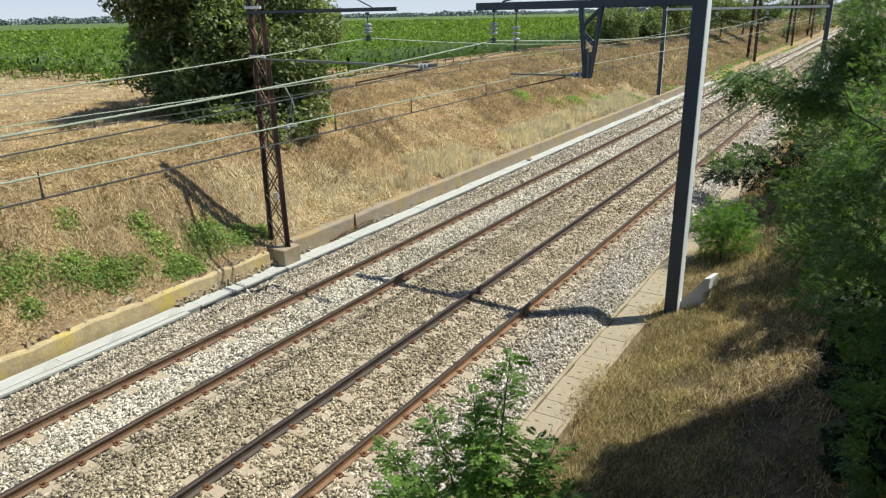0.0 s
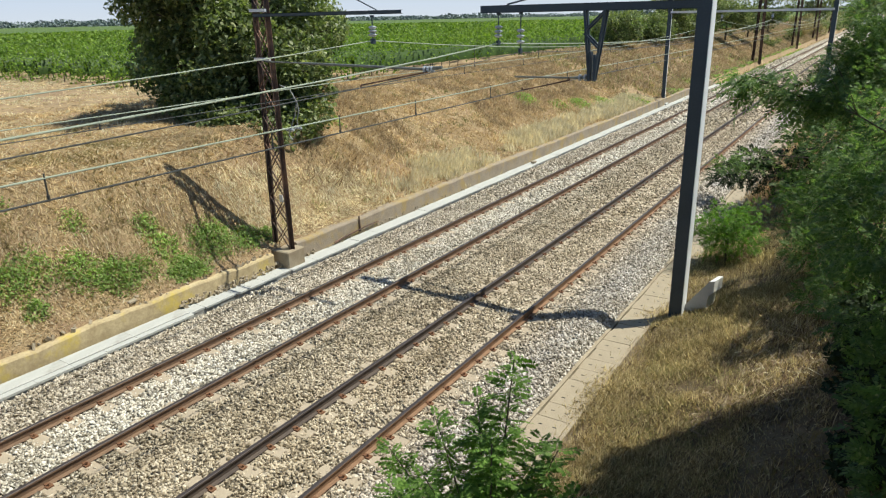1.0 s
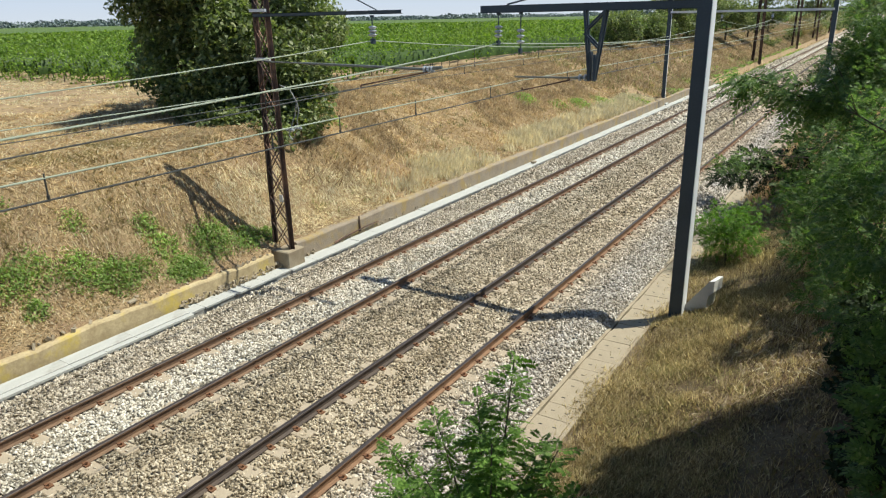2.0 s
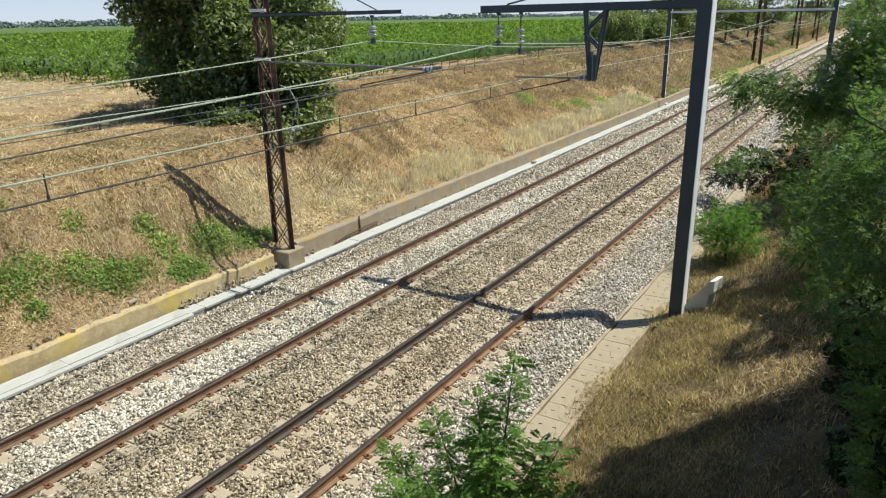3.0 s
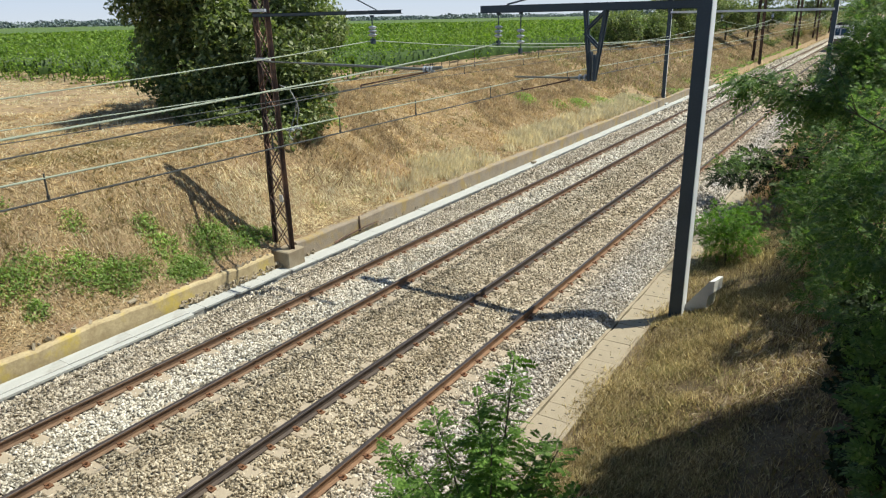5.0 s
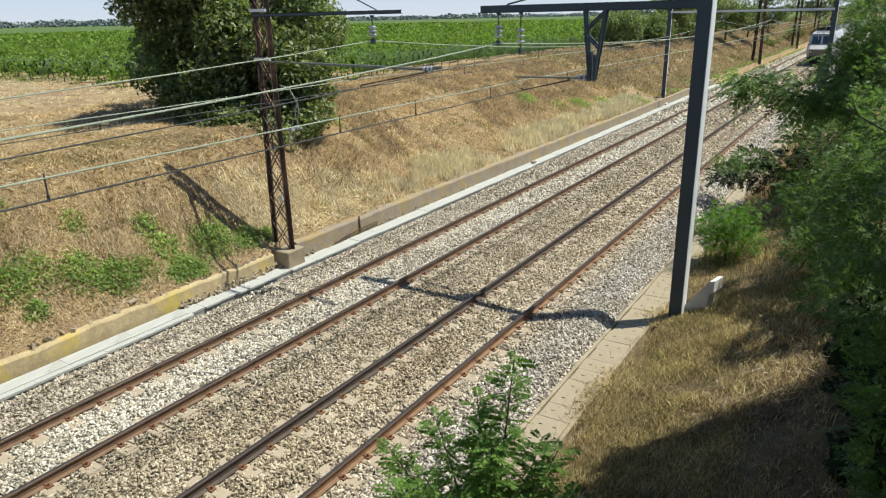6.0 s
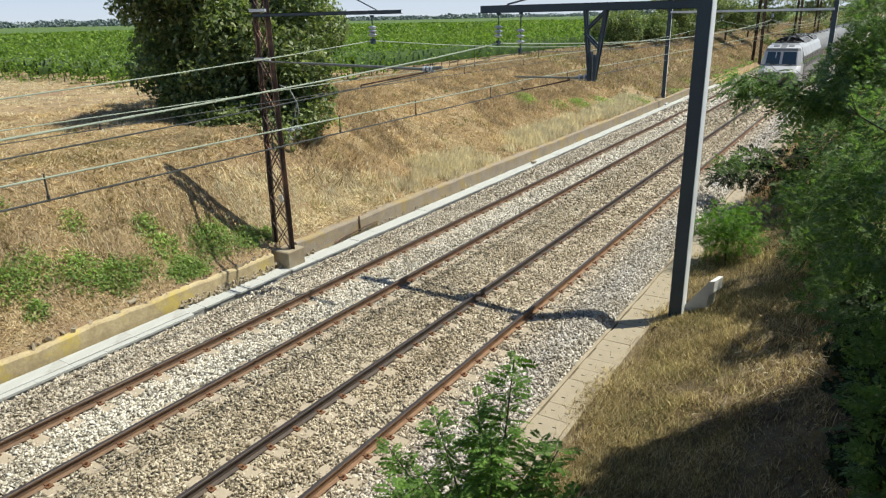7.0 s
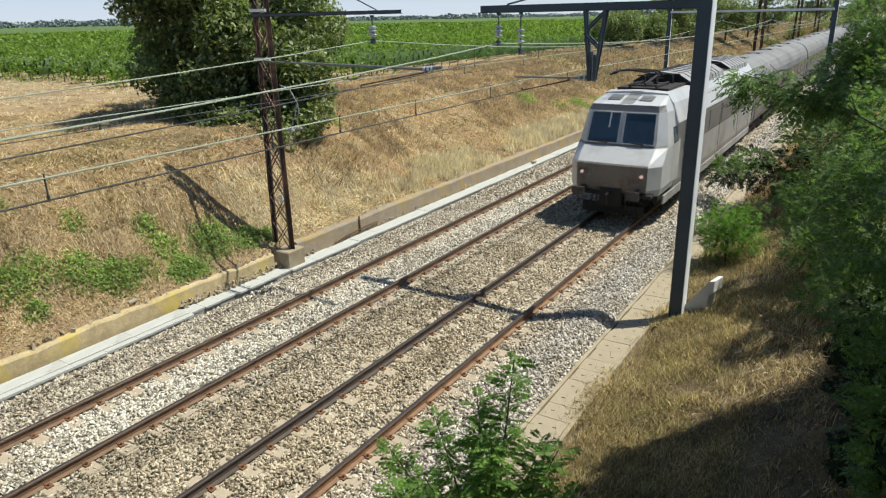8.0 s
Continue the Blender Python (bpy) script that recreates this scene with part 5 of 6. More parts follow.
# ---- vineyard ----


def build_vines():
    leaves, sizes, posts = [], [], bmesh.new()
    core_v, core_f = [], []
    for k in range(0, 62):
        x = -25.6 - 2.3 * k
        y0 = 30.5 if k < 2 else 21.6 + 0.06 * (k - 2) * 2.3 + 1.2 * float(ripple(k * 3.1, 0.0, 2.0, 40))
        y1 = 240.0 if k < 40 else 200.0
        y = y0
        while y < y1:
            dist = math.hypot(x, y)
            seg = 3.0 if dist < 90 else 8.0
            n = int(seg * (70 if dist < 48 else 40 if dist < 75 else 10 if dist < 120 else 4))
            sz = 0.15 if dist < 48 else 0.20 if dist < 75 else 0.34 if dist < 120 else 0.6
            P = np.stack([x + rng.normal(0, 0.30, n), rng.uniform(y, y + seg, n), FIELD + 0.12 + 1.62 * rng.beta(1.7, 1.0, n)], -1)
            P[:, 2] += 0.22 * (ripple(P[:, 0], P[:, 1], 1.3, 44) - 0.4)
            leaves.append(P)
            sizes.append(np.full(n, sz))
            if y == y0 and dist < 75:
                q = rng.uniform(0, 1, (260, 3))
                leaves.append(np.stack([x + rng.normal(0, 0.32, 260), y0 - 0.3 + 5.0 * q[:, 1] ** 1.5, FIELD + 0.05 + 1.3 * q[:, 2]], -1))
                sizes.append(np.full(260, 0.17))
            y += seg
        if math.hypot(x, y0) < 75:
            for j in range(12 if k < 3 else 5):
                yy = y0 + 0.3 + j * 1.1
                tube(posts, (x, yy, FIELD - 0.1), (x + random.uniform(-0.08, 0.08), yy, FIELD + 0.5), 0.035, 0.025, 5)
        # filler sheet along the row, coloured dark like the shade between leaves
        m = int((y1 - y0) / 4) + 1
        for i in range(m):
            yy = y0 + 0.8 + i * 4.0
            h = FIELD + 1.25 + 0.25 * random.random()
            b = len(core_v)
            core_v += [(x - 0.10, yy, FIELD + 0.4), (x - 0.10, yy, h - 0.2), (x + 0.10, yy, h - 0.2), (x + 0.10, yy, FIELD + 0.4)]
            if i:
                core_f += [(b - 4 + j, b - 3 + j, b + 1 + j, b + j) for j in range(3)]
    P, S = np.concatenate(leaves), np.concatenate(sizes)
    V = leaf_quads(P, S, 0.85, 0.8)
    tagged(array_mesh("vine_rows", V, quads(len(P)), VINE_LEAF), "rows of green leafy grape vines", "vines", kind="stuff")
    tagged(array_mesh("vine_cores", np.array(core_v), np.array(core_f), VINE_CORE), "dark filler sheets for the shade inside the vine rows", "vines", kind="stuff")
    tagged(part("vine_stems", posts, BARK), "dark gnarled vine stems along the row ends", "vines", kind="stuff")
    for xs, ys in ((-np.geomspace(1500, 165, 60), np.concatenate([np.arange(20, 240, 5.0), np.geomspace(240, 1400, 60)])), (-np.geomspace(166, 27, 40), np.geomspace(238, 1400, 70))):
        X, Y = np.meshgrid(xs, ys)
        Z = FIELD + 0.9 + 0.9 * ripple(X, Y, 2.4, 50)
        idx = np.arange(X.size).reshape(X.shape)
        F = np.stack([idx[:-1, :-1], idx[:-1, 1:], idx[1:, 1:], idx[1:, :-1]], -1).reshape(-1, 4)
        tagged(array_mesh("far_vines", np.stack([X, Y, Z], -1).reshape(-1, 3), F, FAR_VINE), "far green canopy of the vineyard", "vines", kind="stuff")


FAR_VINE = surface("far_vine_canopy", (0.055, 0.095, 0.018), (0.105, 0.165, 0.035), 0.25, 1.4, 0.9, 0, 0.8, 0.6)
build_vines()

# ---- distance ----


def build_backdrop():
    """Hazy lower sky far behind everything."""
    m, nt, b = tree_of("hazy_sky")
    nt.nodes.remove(b)
    geo = nt.nodes.new("ShaderNodeTexCoord")
    sep = nt.nodes.new("ShaderNodeSeparateXYZ")
    nt.links.new(geo.outputs["Object"], sep.inputs["Vector"])
    mr = nt.nodes.new("ShaderNodeMapRange")
    mr.inputs["From Max"].default_value = 400.0
    nt.links.new(sep.outputs["Z"], mr.inputs["Value"])
    em = nt.nodes.new("ShaderNodeEmission")
    nt.links.new(ramp_of(nt, mr.outputs["Result"], [(0.0, (0.54, 0.60, 0.66)), (0.3, (0.47, 0.56, 0.68)), (1.0, (0.36, 0.49, 0.68))]), em.inputs["Color"])
    nt.links.new(em.outputs["Emission"], nt.nodes["Material Output"].inputs["Surface"])
    n, r = 96, 2900.0
    a = np.arange(n) * math.tau / n
    ring = np.stack([np.cos(a) * r, np.sin(a) * r], -1)
    V = np.concatenate([np.c_[ring, np.full(n, -30.0)], np.c_[ring, np.full(n, 420.0)]])
    F = np.array([(i, (i + 1) % n, n + (i + 1) % n, n + i) for i in range(n)])
    tagged(array_mesh("backdrop", V, F, m), "pale hazy summer sky above the horizon", "sky", kind="structure")


build_backdrop()


def far_wood(name, spots, leaf, label):
    """Distant woods as heaps of leafy clumps."""
    P, S = [], []
    for x, y, w, h, n in spots:
        u = rows_unit(n)
        p = np.stack([x + u[:, 0] * w, y + u[:, 1] * w, FIELD + h * 0.5 + u[:, 2] * h * 0.5], -1)
        p[:, 2] += h * 0.3 * (ripple(p[:, 0], p[:, 1], w * 0.5, 61) - 0.5)
        P.append(p)
        S.append(np.full(n, max(0.3, 0.40 * h)))
    P, S = np.concatenate(P), np.concatenate(S)
    tagged(array_mesh(name, leaf_quads(P, S, 0.8), quads(len(P)), leaf), label, "trees", kind="stuff")


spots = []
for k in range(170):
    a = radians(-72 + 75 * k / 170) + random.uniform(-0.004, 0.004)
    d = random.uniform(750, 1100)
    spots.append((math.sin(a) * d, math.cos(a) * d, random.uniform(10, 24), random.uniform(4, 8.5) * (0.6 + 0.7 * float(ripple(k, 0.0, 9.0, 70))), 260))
far_wood("far_trees", spots, HAZED_GREEN, "line of woods on the horizon, haze painted into its colour")
for x, y, r, h in ((-23.0, 70.0, 2.6, 3.4), (-25.5, 76.0, 2.6, 3.4), (-22.0, 80.0, 2.6, 3.6), (-22.0, 88.0, 3.2, 5.6), (-20.5, 96.0, 3.4, 6.4), (-23.0, 99.0, 3.4, 6.8), (-19.5, 106.0, 3.2, 5.6), (-18.5, 118.0, 3.0, 6.0), (-20.0, 150.0, 4.0, 7.0), (-17.5, 215.0, 5.0, 9.0), (-12.0, 330.0, 8.0, 12.0), (-3.0, 360.0, 9.0, 13.0)):
    leaf_tree("bushy_tree", (x, y, 2.9), (x, y, 2.9 + h), 0.12, scatter_blobs((x, y, 2.9 + h * 0.55), (r, r, h * 0.5), 16, r * 0.28, r * 0.45, 3.0), 5500, 0.10 * r, OAK_LEAF, "dark green bushy tree at the top of the bank")

for x, y, r, h in ((-16.4, 128.0, 1.6, 2.2), (-15.6, 152.0, 2.0, 2.6), (-16.2, 168.0, 2.4, 3.4), (-15.2, 190.0, 2.6, 3.6), (-15.8, 206.0, 3.0, 4.6), (-14.8, 236.0, 3.4, 5.0), (-14.0, 262.0, 4.0, 6.5), (-17.0, 180.0, 3.0, 5.0), (-12.6, 300.0, 4.5, 7.5)):
    z = float(ground_height(x, y))
    leaf_tree("dry_scrub", (x, y, z), (x, y, z + h), 0.08, scatter_blobs((x, y, z + h * 0.5), (r, r * 1.6, h * 0.5), 14, r * 0.28, r * 0.45, z), 1500, 0.13 * r, random.choice((OLIVE, HALF_DRY, OAK_LEAF)), "olive brown scrub on the bank beside the line", "bush")

# ---- small things beside the line ----


def build_marker_slab():
    top = anchor("concrete_plate", Matrix.Identity(4), "broken pale concrete plate leaning beside the post, shaded front painted grey", "concrete plate")
    prof = [(-3.20, -0.60), (-3.16, -0.22), (-2.60, 0.56), (-2.49, 0.58), (-2.50, 0.30), (-2.60, 0.20), (-2.66, -0.60)]
    bm = bmesh.new()
    near = [bm.verts.new((x, 15.42, z)) for x, z in prof]
    far = [bm.verts.new((x + 0.10, 15.86, z)) for x, z in prof]
    bm.faces.new(near)
    bm.faces.new(far[::-1])
    for i in range(7):
        f = bm.faces.new((near[i], near[(i + 1) % 7], far[(i + 1) % 7], far[i]))
        # one concrete in two tones: grey for the shaded front, white for sunlit faces
        f.material_index = 1 if 2 <= i <= 5 else 0
    part("plate", bm, (SHADED_PLATE, WHITE_STONE), top)


build_marker_slab()
for x, y, z, r in ((-14.0, 8.55, 0.24, 0.10), (-14.15, 8.75, 0.26, 0.07), (-14.25, 52.4, -0.02, 0.45), (-14.1, 50.8, -0.1, 0.3), (-13.45, 29.5, -0.24, 0.14)):
    bm = bmesh.new()
    block(bm, -r, r, -r * 0.7, r * 0.7, -r * 0.35, r * 0.35)
    bevelled(bm, r * 0.2)
    bmesh.ops.transform(bm, matrix=pose(x, y, z, random.uniform(-15, 15), random.uniform(-15, 15), random.uniform(0, 90)), verts=bm.verts)
    tagged(part("concrete_lump", bm, SAND_CONC), "broken lump of pale concrete beside the line", "concrete lump", "lumps of concrete")
for a, b, r in (((0.05, 10.6, 1.15), (0.42, 11.6, 1.28), 0.018), ((-0.15, 11.0, 1.0), (0.35, 11.2, 1.25), 0.012), ((-1.6, 13.9, 0.05), (-1.2, 15.2, 0.22), 0.012), ((-2.9, 11.7, -0.33), (-2.5, 12.3, -0.2), 0.012)):
    bm = bmesh.new()
    limb(bm, bend(a, b, 0.2), r, r * 0.6, 6)
    tagged(part("dry_stick", bm, LITTER), "pale dry stick lying on the near bank", "stick", "sticks on the bank")
rub = bmesh.new()
for k in range(190):
    y = random.uniform(9.6, 13.0) if k < 120 else random.uniform(14.0, 24.0)
    x = random.uniform(-13.80, -13.66)
    r = random.uniform(0.02, 0.05)
    m = Matrix.Translation((x, y, -0.27 + (-13.66 - x) * 0.9)) @ Euler([random.uniform(0, 6) for _ in range(3)]).to_matrix().to_4x4()
    block(rub, -r, r, -r * 0.7, r * 0.7, -r * 0.5, r * 0.5, m)
for k in range(46):
    y, r = random.uniform(4.5, 12.9), random.uniform(0.02, 0.06)
    m = Matrix.Translation((random.uniform(-13.99, -13.86), y, 0.13)) @ Euler([random.uniform(0, 6) for _ in range(3)]).to_matrix().to_4x4()
    block(rub, -r * 1.4, r * 1.4, -r * 0.8, r * 0.8, -r * 0.5, r * 0.5, m)
tagged(part("rubble", rub, SAND_CONC), "crumbled concrete rubble along the foot of the wall", "rubble", kind="stuff")
bm = bmesh.new()
limb(bm, [Vector(p) for p in ((-13.66, 15.3, -0.22), (-13.68, 16.0, -0.16), (-13.66, 16.9, -0.10), (-13.70, 17.6, -0.12))], 0.03, 0.02, 6)
limb(bm, [Vector(p) for p in ((-13.68, 16.6, -0.2), (-13.72, 16.62, 0.3))], 0.035, 0.025, 6)
tagged(part("rusty_pipe", bm, RUST_STEEL), "rusty bent pipe and stake by the low wall", "pipe")

# ---- the train ----


def skin(bm, rings, mats, close=True):
    """Faces between successive rings of points; mats gives the slot of each face column."""
    vs = [[bm.verts.new(p) for p in r] for r in rings]
    n = len(vs[0])
    for a, b in zip(vs, vs[1:]):
        for i in range(n - (0 if close else 1)):
            f = bm.faces.new((a[i], a[(i + 1) % n], b[(i + 1) % n], b[i]))
            f.material_index = mats[i % len(mats)]
    return vs


def panel(name, corners, depth, material, parent, label="", inset=0.0):
    """A thin plate on four corners, thickened outward."""
    c = [Vector(p) for p in corners]
    nrm = (c[1] - c[0]).cross(c[3] - c[0]).normalized()
    bm = bmesh.new()
    a = [bm.verts.new(p) for p in c]
    b = [bm.verts.new(p + nrm * depth) for p in c]
    bm.faces.new(a[::-1])
    bm.faces.new(b)
    for i in range(4):
        bm.faces.new((a[i], a[(i + 1) % 4], b[(i + 1) % 4], b[i]))
    return part(name, bm, material, parent, label)


def frame_bars(name, corners, width, depth, material, parent):
    c = [Vector(p) for p in corners]
    bm = bmesh.new()
    for i in range(4):
        bar(bm, c[i], c[(i + 1) % 4], width, depth)
    return part(name, bm, material, parent)


def bogie(parent, y, wheelbase):
    bm = bmesh.new()
    for s in (-1, 1):
        block(bm, s * 1.05 - 0.08, s * 1.05 + 0.08, y - wheelbase / 2 - 0.5, y + wheelbase / 2 + 0.5, 0.45, 0.80)
    block(bm, -1.0, 1.0, y - 0.3, y + 0.3, 0.4, 0.75)
    b = part("bogie", bm, LOCO_DARK, parent, "dirty black bogie frame")
    for dy in (-wheelbase / 2, wheelbase / 2):
        for s in (-1, 1):
            bm = bmesh.new()
            tube(bm, (s * 0.70, y + dy, 0.6), (s * 0.83, y + dy, 0.6), 0.60, 0.60, 24)
            tube(bm, (s * 0.83, y + dy, 0.6), (s * 1.12, y + dy, 0.6), 0.16, 0.14, 12)
            part("wheel", bm, LOCO_DARK, b)


def body_section(w):
    """Half-outline of the body, skirt to roof ridge: (x, z)."""
    return [(1.38 * w, 0.72), (1.45 * w, 1.05), (1.45 * w, 2.02), (1.45 * w, 2.98), (1.24 * w, 3.60), (1.02 * w, 3.89), (0.0, 3.95)]


def build_loco():
    top = anchor("locomotive", Matrix.Identity(4), "silver-grey electric locomotive with sloped nose and raised pantograph", "locomotive")
    # nose rows: z, setback of the middle, half width of the flat face, setback and half width at the corner
    nose = [(0.92, 0.10, 1.10, 0.42, 1.40), (1.15, 0.0, 1.13, 0.40, 1.46), (1.86, -0.02, 1.14, 0.42, 1.46), (1.91, 0.03, 1.14, 0.46, 1.46), (2.36, 0.60, 1.16, 0.92, 1.46), (2.43, 0.66, 1.16, 0.98, 1.45),
            (3.42, 0.98, 1.08, 1.24, 1.27), (3.62, 1.04, 1.06, 1.34, 1.18), (3.93, 2.45, 0.90, 2.50, 1.00)]
    bm = bmesh.new()
    rows = []
    for z, s, hw, cs, cw in nose:
        rows.append([(-cw, 2.5 if z < 3.9 else 2.6, z), (-cw, cs, z), (-hw, s, z), (0.0, s - 0.03, z), (hw, s, z), (cw, cs, z), (cw, 2.5 if z < 3.9 else 2.6, z)])
    v = [[bm.verts.new(p) for p in r] for r in rows]
    for k in range(len(v) - 1):
        for i in range(6):
            f = bm.faces.new((v[k][i], v[k][i + 1], v[k + 1][i + 1], v[k + 1][i]))
            f.material_index = 3 if (k < 3 and 1 < i < 4) else (2 if k in (4, 6) and 1 <= i <= 4 else 0)
    bmesh.ops.remove_doubles(bm, verts=bm.verts, dist=0.001)
    part("cab_shell", bm, (LOCO_LIGHT, LOCO_GREY, ROOF_GREY, LOCO_BAND), top, "silver cab with dark lower band")
    # long body
    bm = bmesh.new()
    sec = body_section(1.0)
    ring = [(x, z) for x, z in sec] + [(-x, z) for x, z in reversed(sec[:-1])]
    skin(bm, [[(x, y, z) for x, z in ring] for y in (2.1, 4.0, 9.0, 14.0, 17.2)], [2, 2, 1, 0, 0, 0, 0, 0, 0, 1, 2, 2, 2], close=False)
    bm.faces.ensure_lookup_table()
    rim = sorted((v for v in bm.verts if abs(v.co.y - 2.1) < 0.01), key=lambda v: math.atan2(v.co.z - 2.2, v.co.x))
    bm.faces.new(rim)
    part("body_shell", bm, (LOCO_LIGHT, LOCO_GREY, LOCO_SIDE), top, "silver body with grey side band")
    bm = bmesh.new()
    block(bm, -1.36, 1.36, 0.5, 17.3, 0.75, 1.0)
    part("underframe", bm, LOCO_DARK, top)
    # windscreens
    def on_nose(x, t):
        return Vector((x * (1.0 - 0.06 * t), 0.66 + 0.32 * t - 0.012 - 0.03 * (1 - abs(x) / 1.1), 2.43 + 0.99 * t))
    for x0, x1 in ((-1.10, -0.07), (0.07, 1.10)):
        c = [on_nose(x0, 0.02), on_nose(x1, 0.02), on_nose(x1, 0.97), on_nose(x0, 0.97)]
        pane = panel("windscreen", c, 0.012, SCREEN, top, "dark blue tinted windscreen")
        frame_bars("window_frame", [p + Vector((0, -0.015, 0)) for p in c], 0.045, 0.03, LOCO_LIGHT, pane)
        bm = bmesh.new()
        a = on_nose((x0 + x1) / 2 + 0.2, 0.02) + Vector((0, -0.05, 0))
        tube(bm, a, on_nose((x0 + x1) / 2 - 0.25, 0.06) + Vector((0, -0.05, 0)), 0.018)
        part("wiper", bm, LOCO_DARK, pane)
    bm = bmesh.new()
    tube(bm, on_nose(-0.42, 0.5) + Vector((0, -0.03, 0)), on_nose(-0.42, 0.95) + Vector((0, -0.03, 0)), 0.022)
    part("wiper_arm", bm, GALV, top)
    for s in (-1, 1):
        bm = bmesh.new()
        block(bm, s * 0.86 - 0.24, s * 0.86 + 0.24, -0.035, 0.02, 1.49, 1.68)
        lampbox = part("lamp_housing", bevelled(bm, 0.02), LOCO_BAND, top)
        bm = bmesh.new()
        tube(bm, (s * 0.96, -0.05, 1.58), (s * 0.96, -0.02, 1.58), 0.055, 0.065, 14)
        part("headlight", bm, LAMP_GLOW, lampbox, "lit warm headlight")
        bm = bmesh.new()
        tube(bm, (s * 0.875, -0.12, 1.06), (s * 0.875, 0.2, 1.06), 0.11, 0.13, 12)
        tube(bm, (s * 0.875, -0.53, 1.06), (s * 0.875, -0.10, 1.06), 0.07, 0.07, 10)
        block(bm, s * 0.875 - 0.20, s * 0.875 + 0.20, -0.56, -0.51, 0.92, 1.20)
        part("buffer", bm, BUFFER, top, "grimy dark grey buffer")
        # side details
        x = s * 1.452
        lo, hi = s * 1.462, s * 1.372
        panel("cab_window", [(lo, 1.68, 2.40), (lo, 2.16, 2.40), (hi, 2.16, 2.90), (hi, 1.74, 2.90)] if s > 0 else [(lo, 2.16, 2.40), (lo, 1.68, 2.40), (hi, 1.74, 2.90), (hi, 2.16, 2.90)], 0.012, SCREEN, top)
        panel("cab_door", [(x, 3.15, 1.05), (x, 3.85, 1.05), (x, 3.85, 2.9), (x, 3.15, 2.9)] if s > 0 else [(x, 3.85, 1.05), (x, 3.15, 1.05), (x, 3.15, 2.9), (x, 3.85, 2.9)], 0.012, LOCO_GREY, top)
        for k in range(5):
            y = 4.6 + k * 2.3
            panel("side_grille", [(x, y, 2.12), (x, y + 1.9, 2.12), (x, y + 1.9, 2.86), (x, y, 2.86)] if s > 0 else [(x, y + 1.9, 2.12), (x, y, 2.12), (x, y, 2.86), (x, y + 1.9, 2.86)], 0.015, LOCO_GREY, top)
    bm = bmesh.new()
    block(bm, -1.30, 1.30, -0.02, 0.35, 0.88, 1.00)
    block(bm, -0.35, 0.35, -0.06, 0.3, 0.55, 1.15)
    part("buffer_beam", bevelled(bm, 0.02), LOCO_DARK, top)
    bm = bmesh.new()
    tube(bm, (0, -0.35, 0.98), (0, 0.0, 1.0), 0.05)
    tube(bm, (0, -0.35, 1.0), (0, -0.33, 0.62), 0.04)
    part("coupling", bm, LOCO_DARK, top, "black screw coupling")
    for x in (-0.55, -0.4, 0.4, 0.55):
        bm = bmesh.new()
        limb(bm, [Vector((x, -0.05, 1.0)), Vector((x, -0.16, 0.7)), Vector((x, -0.05, 0.5))], 0.025, 0.02, 6)
        part("brake_hose", bm, LOCO_DARK, top, "hanging black rubber hose")
    bm = bmesh.new()
    bar(bm, (-1.0, 0.34, 0.38), (1.0, 0.34, 0.38), 0.12, 0.32)
    for x in (-0.76, 0.76):
        bar(bm, (x, 0.30, 0.45), (x, 0.22, 0.14), 0.10, 0.06)
    part("rail_guard", bm, LOCO_DARK, top)
    # roof gear
    for y0, y1 in ((5.1, 10.9), (12.3, 16.6)):
        bm = bmesh.new()
        arc = [(-1.10, 3.70), (-1.02, 4.02), (-0.62, 4.26), (0.0, 4.34), (0.62, 4.26), (1.02, 4.02), (1.10, 3.70)]
        rings = [[(x, y, z) for x, z in arc] for y in (y0, y1)]
        vs = skin(bm, rings, [0], close=False)
        # both ends closed by a black face in place of a shaded opening
        for r in vs:
            f = bm.faces.new(r)
            f.material_index = 1
        hood = part("roof_hood", bm, (LOCO_SIDE, LOCO_DARK), top, "arched roof fairing, closed ends painted black as shaded openings")
        for j in range(1, int((y1 - y0) / 0.6)):
            bm = bmesh.new()
            for (xa, za), (xb, zb) in zip(arc, arc[1:]):
                bar(bm, (xa, y0 + 0.6 * j, za + 0.01), (xb, y0 + 0.6 * j, zb + 0.01), 0.05, 0.03)
            part("hood_rib", bm, ROOF_GREY, hood)
    tilt = math.degrees(math.atan2(0.31, 1.41))
    for s in (-1, 1):
        bm = bmesh.new()
        block(bm, -0.2, 0.2, -0.22, 0.22, -0.02, 0.03)
        bmesh.ops.transform(bm, matrix=pose(s * 0.52, 1.62, 3.75, tilt), verts=bm.verts)
        part("roof_vent", bm, LOCO_GREY, top)
    bm = bmesh.new()
    block(bm, -0.20, 0.20, -0.68, 0.68, -0.02, 0.012)
    bmesh.ops.transform(bm, matrix=pose(0.0, 1.74, 3.775, tilt), verts=bm.verts)
    part("roof_stripe", bm, ROOF_GREY, top, "sooty grey strip down the roof")
    # roof well with switchgear: black plates give the shade of the recess
    for y0, y1 in ((2.75, 5.05), (10.95, 12.25)):
        bm = bmesh.new()
        block(bm, -0.86, 0.86, y0, y1, 3.86, 3.985)
        part("dark_well_plate", bm, LOCO_DARK, top, "flat black plate standing in for a shaded equipment well")
    for s in (-1, 1):
        bm = bmesh.new()
        block(bm, s * 1.40 - 0.03, s * 1.40 + 0.03, 1.0, 17.0, 0.52, 0.80)
        part("side_skirt", bevelled(bm, 0.01), LOCO_SIDE, top, "grey side skirt")
        for y in (3.05, 4.35, 9.0, 13.2, 16.2):
            bm = bmesh.new()
            block(bm, s * 1.445 - 0.01, s * 1.445 + 0.01, y, y + 0.03, 1.05, 2.98)
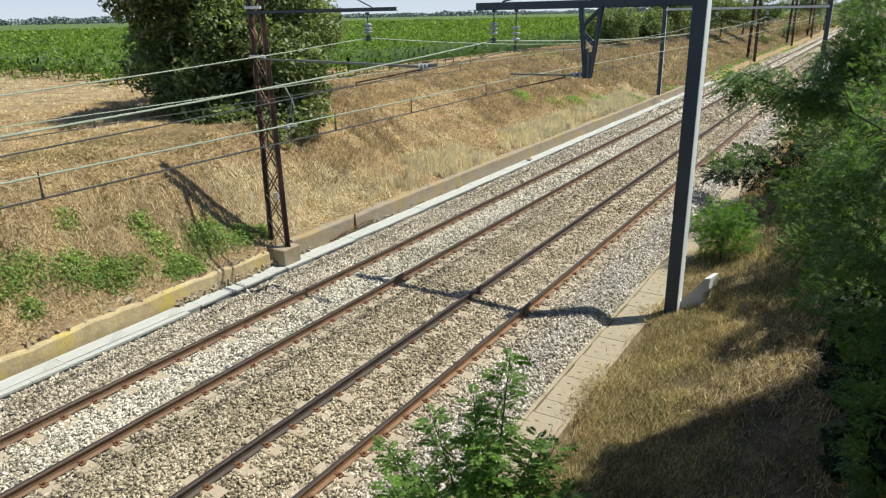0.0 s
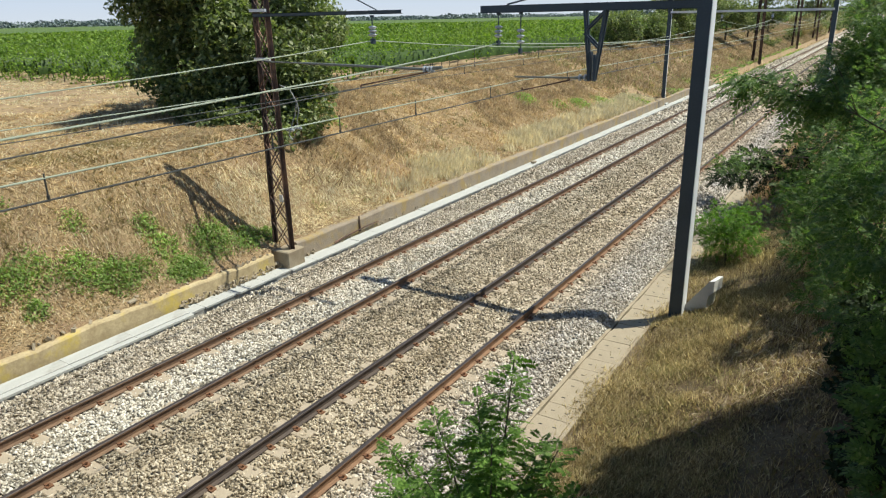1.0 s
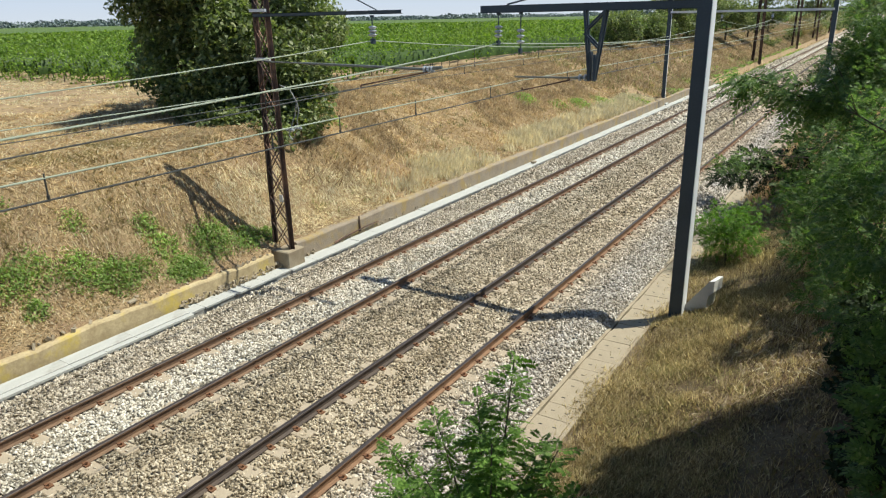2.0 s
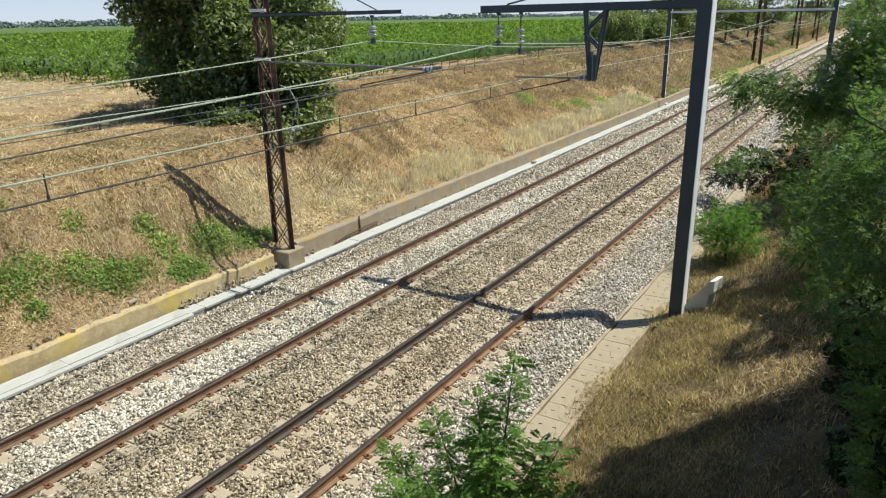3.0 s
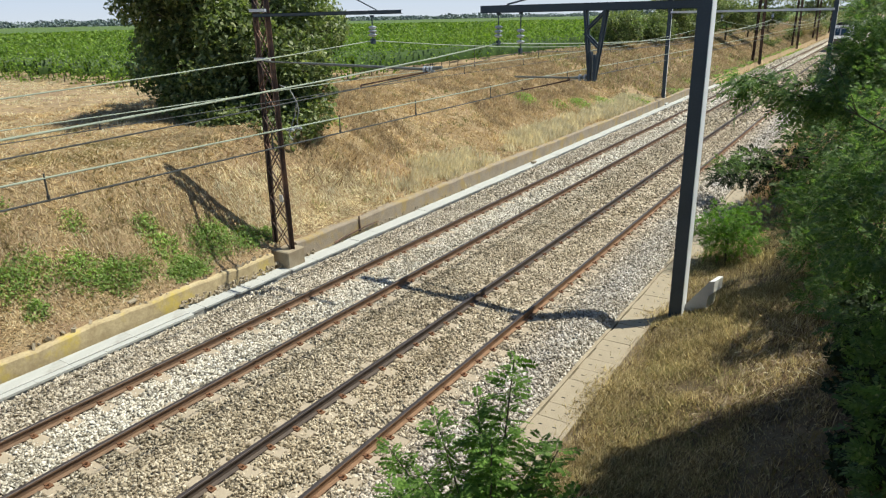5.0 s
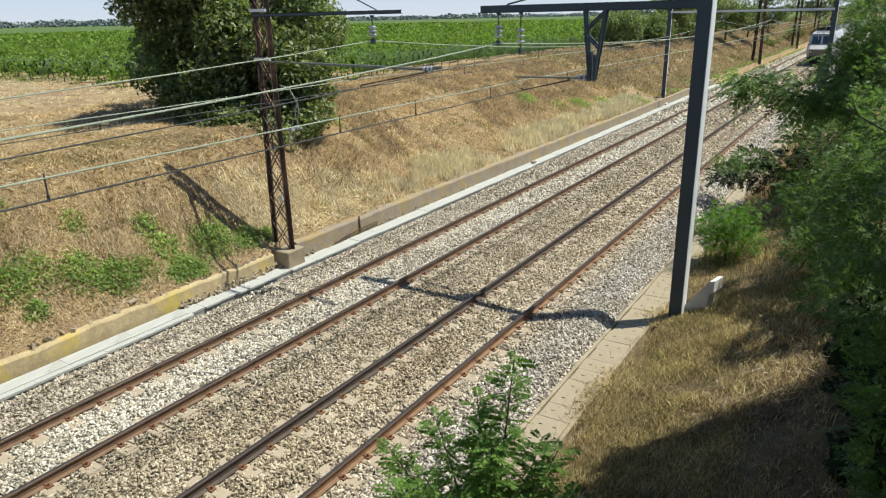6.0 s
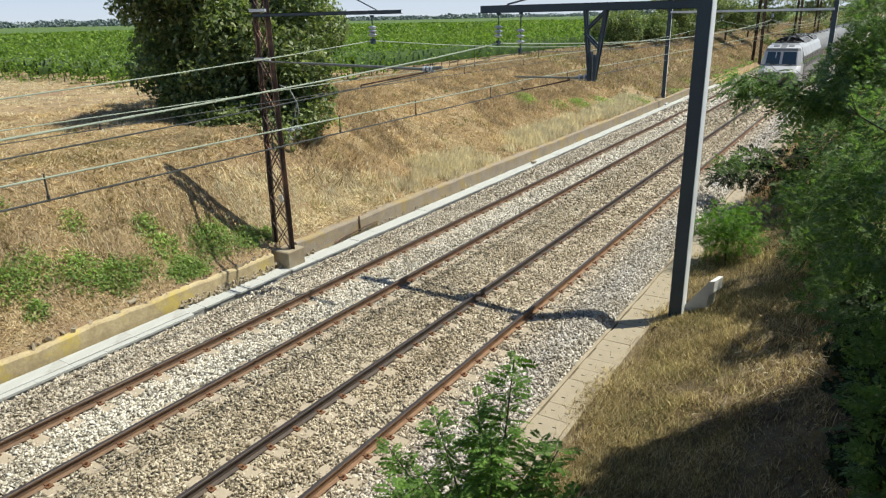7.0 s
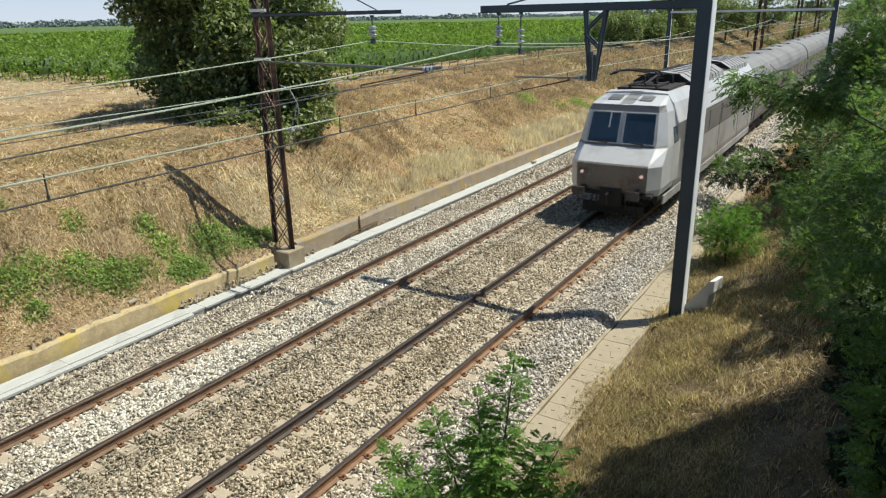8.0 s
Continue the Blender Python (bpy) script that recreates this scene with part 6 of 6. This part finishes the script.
            part("panel_joint", bm, LOCO_DARK, top)
        bm = bmesh.new()
        tube(bm, (s * 1.50, 3.05, 1.2), (s * 1.50, 3.05, 2.3), 0.018)
        tube(bm, (s * 1.45, 3.05, 1.2), (s * 1.50, 3.05, 1.2), 0.018)
        tube(bm, (s * 1.45, 3.05, 2.3), (s * 1.50, 3.05, 2.3), 0.018)
        part("grab_rail", bm, GALV, top)
    for x, y, h in ((-0.5, 4.6, 0.28), (0.45, 4.7, 0.34), (0.0, 4.3, 0.22), (-0.3, 11.6, 0.3), (0.4, 11.6, 0.26), (0.1, 15.0, 0.3), (-0.5, 15.4, 0.25)):
        bm = bmesh.new()
        tube(bm, (x, y, 3.88), (x, y, 3.95 + h), 0.09, 0.06, 10)
        tube(bm, (x - 0.25, y, 3.95 + h), (x + 0.25, y + 0.1, 3.95 + h), 0.03, 0.03, 6)
        part("roof_insulator", bm, LOCO_DARK, top)
    # pantograph
    bm = bmesh.new()
    for x in (-0.45, 0.45):
        bar(bm, (x, 2.7, 4.06), (x, 4.3, 4.06), 0.06, 0.05)
        for y in (2.8, 4.2):
            tube(bm, (x, y, 3.88), (x, y, 4.06), 0.05, 0.04, 8)
    bar(bm, (-0.45, 2.75, 4.06), (0.45, 2.75, 4.06), 0.06, 0.05)
    base = part("pantograph_base", bm, LOCO_DARK, top)
    bm = bmesh.new()
    tube(bm, (0, 3.0, 4.08), (0, 4.7, 4.30), 0.05, 0.04)
    for x in (-0.35, 0.35):
        tube(bm, (x * 0.6, 4.7, 4.30), (x, 2.2, 4.60), 0.025, 0.02)
    tube(bm, (-0.3, 4.7, 4.30), (0.3, 4.7, 4.30), 0.03)
    part("pantograph_arm", bm, LOCO_DARK, base)
    for dy in (0.0, 0.4):
        bm = bmesh.new()
        limb(bm, [Vector((x, 1.8 + dy, z)) for x, z in ((-0.82, 4.46), (-0.62, 4.60), (0, 4.63), (0.62, 4.60), (0.82, 4.46))], 0.032, 0.032, 6)
        part("pantograph_head", bm, LOCO_DARK, base, "dark collector strip")
    for y in (4.0, 13.4):
        bogie(top, y, 2.8)
    return top


def build_coach():
    top = anchor("coach", Matrix.Identity(4), "silver and grey passenger coach with a grey ribbed roof", "coach", "coaches of the train")
    sec = [(1.30, 0.80), (1.42, 1.10), (1.44, 1.85), (1.42, 2.75), (1.37, 3.05), (1.26, 3.33), (1.08, 3.58), (0.82, 3.77), (0.50, 3.90), (0.0, 3.96)]
    ring = sec + [(-x, z) for x, z in reversed(sec[:-1])]
    bm = bmesh.new()
    vs = skin(bm, [[(x, y, z) for x, z in ring] for y in (0.0, 8.0, 17.0, 25.9)], [0, 0, 1, 0, 2, 2, 2, 2, 2, 2, 2, 2, 2, 2, 0, 1, 0, 0], close=False)
    bm.faces.new(vs[0])
    bm.faces.new(vs[-1])
    part("body_shell", bm, (COACH_SIDE, LOCO_GREY, ROOF_GREY), top)
    for j in range(5):
        bm = bmesh.new()
        y = 3.0 + 4.8 * j
        block(bm, -0.35, 0.35, y, y + 1.0, 3.88, 4.02)
        part("roof_vent", bevelled(bm, 0.03), ROOF_GREY, top)
    for s in (-1, 1):
        for j in range(10):
            y = 2.6 + 2.1 * j
            x = s * 1.437
            c = [(x, y, 1.98), (x, y + 1.5, 1.98), (x * 0.993, y + 1.5, 2.66), (x * 0.993, y, 2.66)]
            panel("window", c if s > 0 else [c[1], c[0], c[3], c[2]], 0.012, SCREEN, top)
        for y in (0.6, 24.3):
            x = s * 1.44
            c = [(x, y, 1.0), (x, y + 0.95, 1.0), (x * 0.99, y + 0.95, 2.75), (x * 0.99, y, 2.75)]
            panel("door", c if s > 0 else [c[1], c[0], c[3], c[2]], 0.015, LOCO_GREY, top)
    bm = bmesh.new()
    block(bm, -0.5, 0.5, 25.9, 26.35, 1.0, 3.3)
    part("gangway", bm, LOCO_DARK, top, "black rubber gangway")
    bm = bmesh.new()
    block(bm, -1.2, 1.2, 6.0, 19.5, 0.35, 0.82)
    part("underframe", bm, LOCO_DARK, top)
    for y in (3.4, 22.5):
        bogie(top, y, 2.5)
    return top


LOCO = build_loco()
COACHES = [build_coach()]
for k in range(8):
    COACHES.append(copy_thing(COACHES[0], Matrix.Identity(4)))


def motions():
    """The train runs towards the camera on the near track at speed."""
    def nose_at(t):
        return 20.75 + 39.2 * (8.0 - t) - 0.8 * (8.0 - t) ** 2
    times = [0.5 * k for k in range(17)]
    walk(LOCO, [(t, pose(TRACKS[1], nose_at(t), 0)) for t in times])
    for k, coach in enumerate(COACHES):
        walk(coach, [(t, pose(TRACKS[1], nose_at(t) + 17.6 + 26.4 * k, 0)) for t in times])


motions()
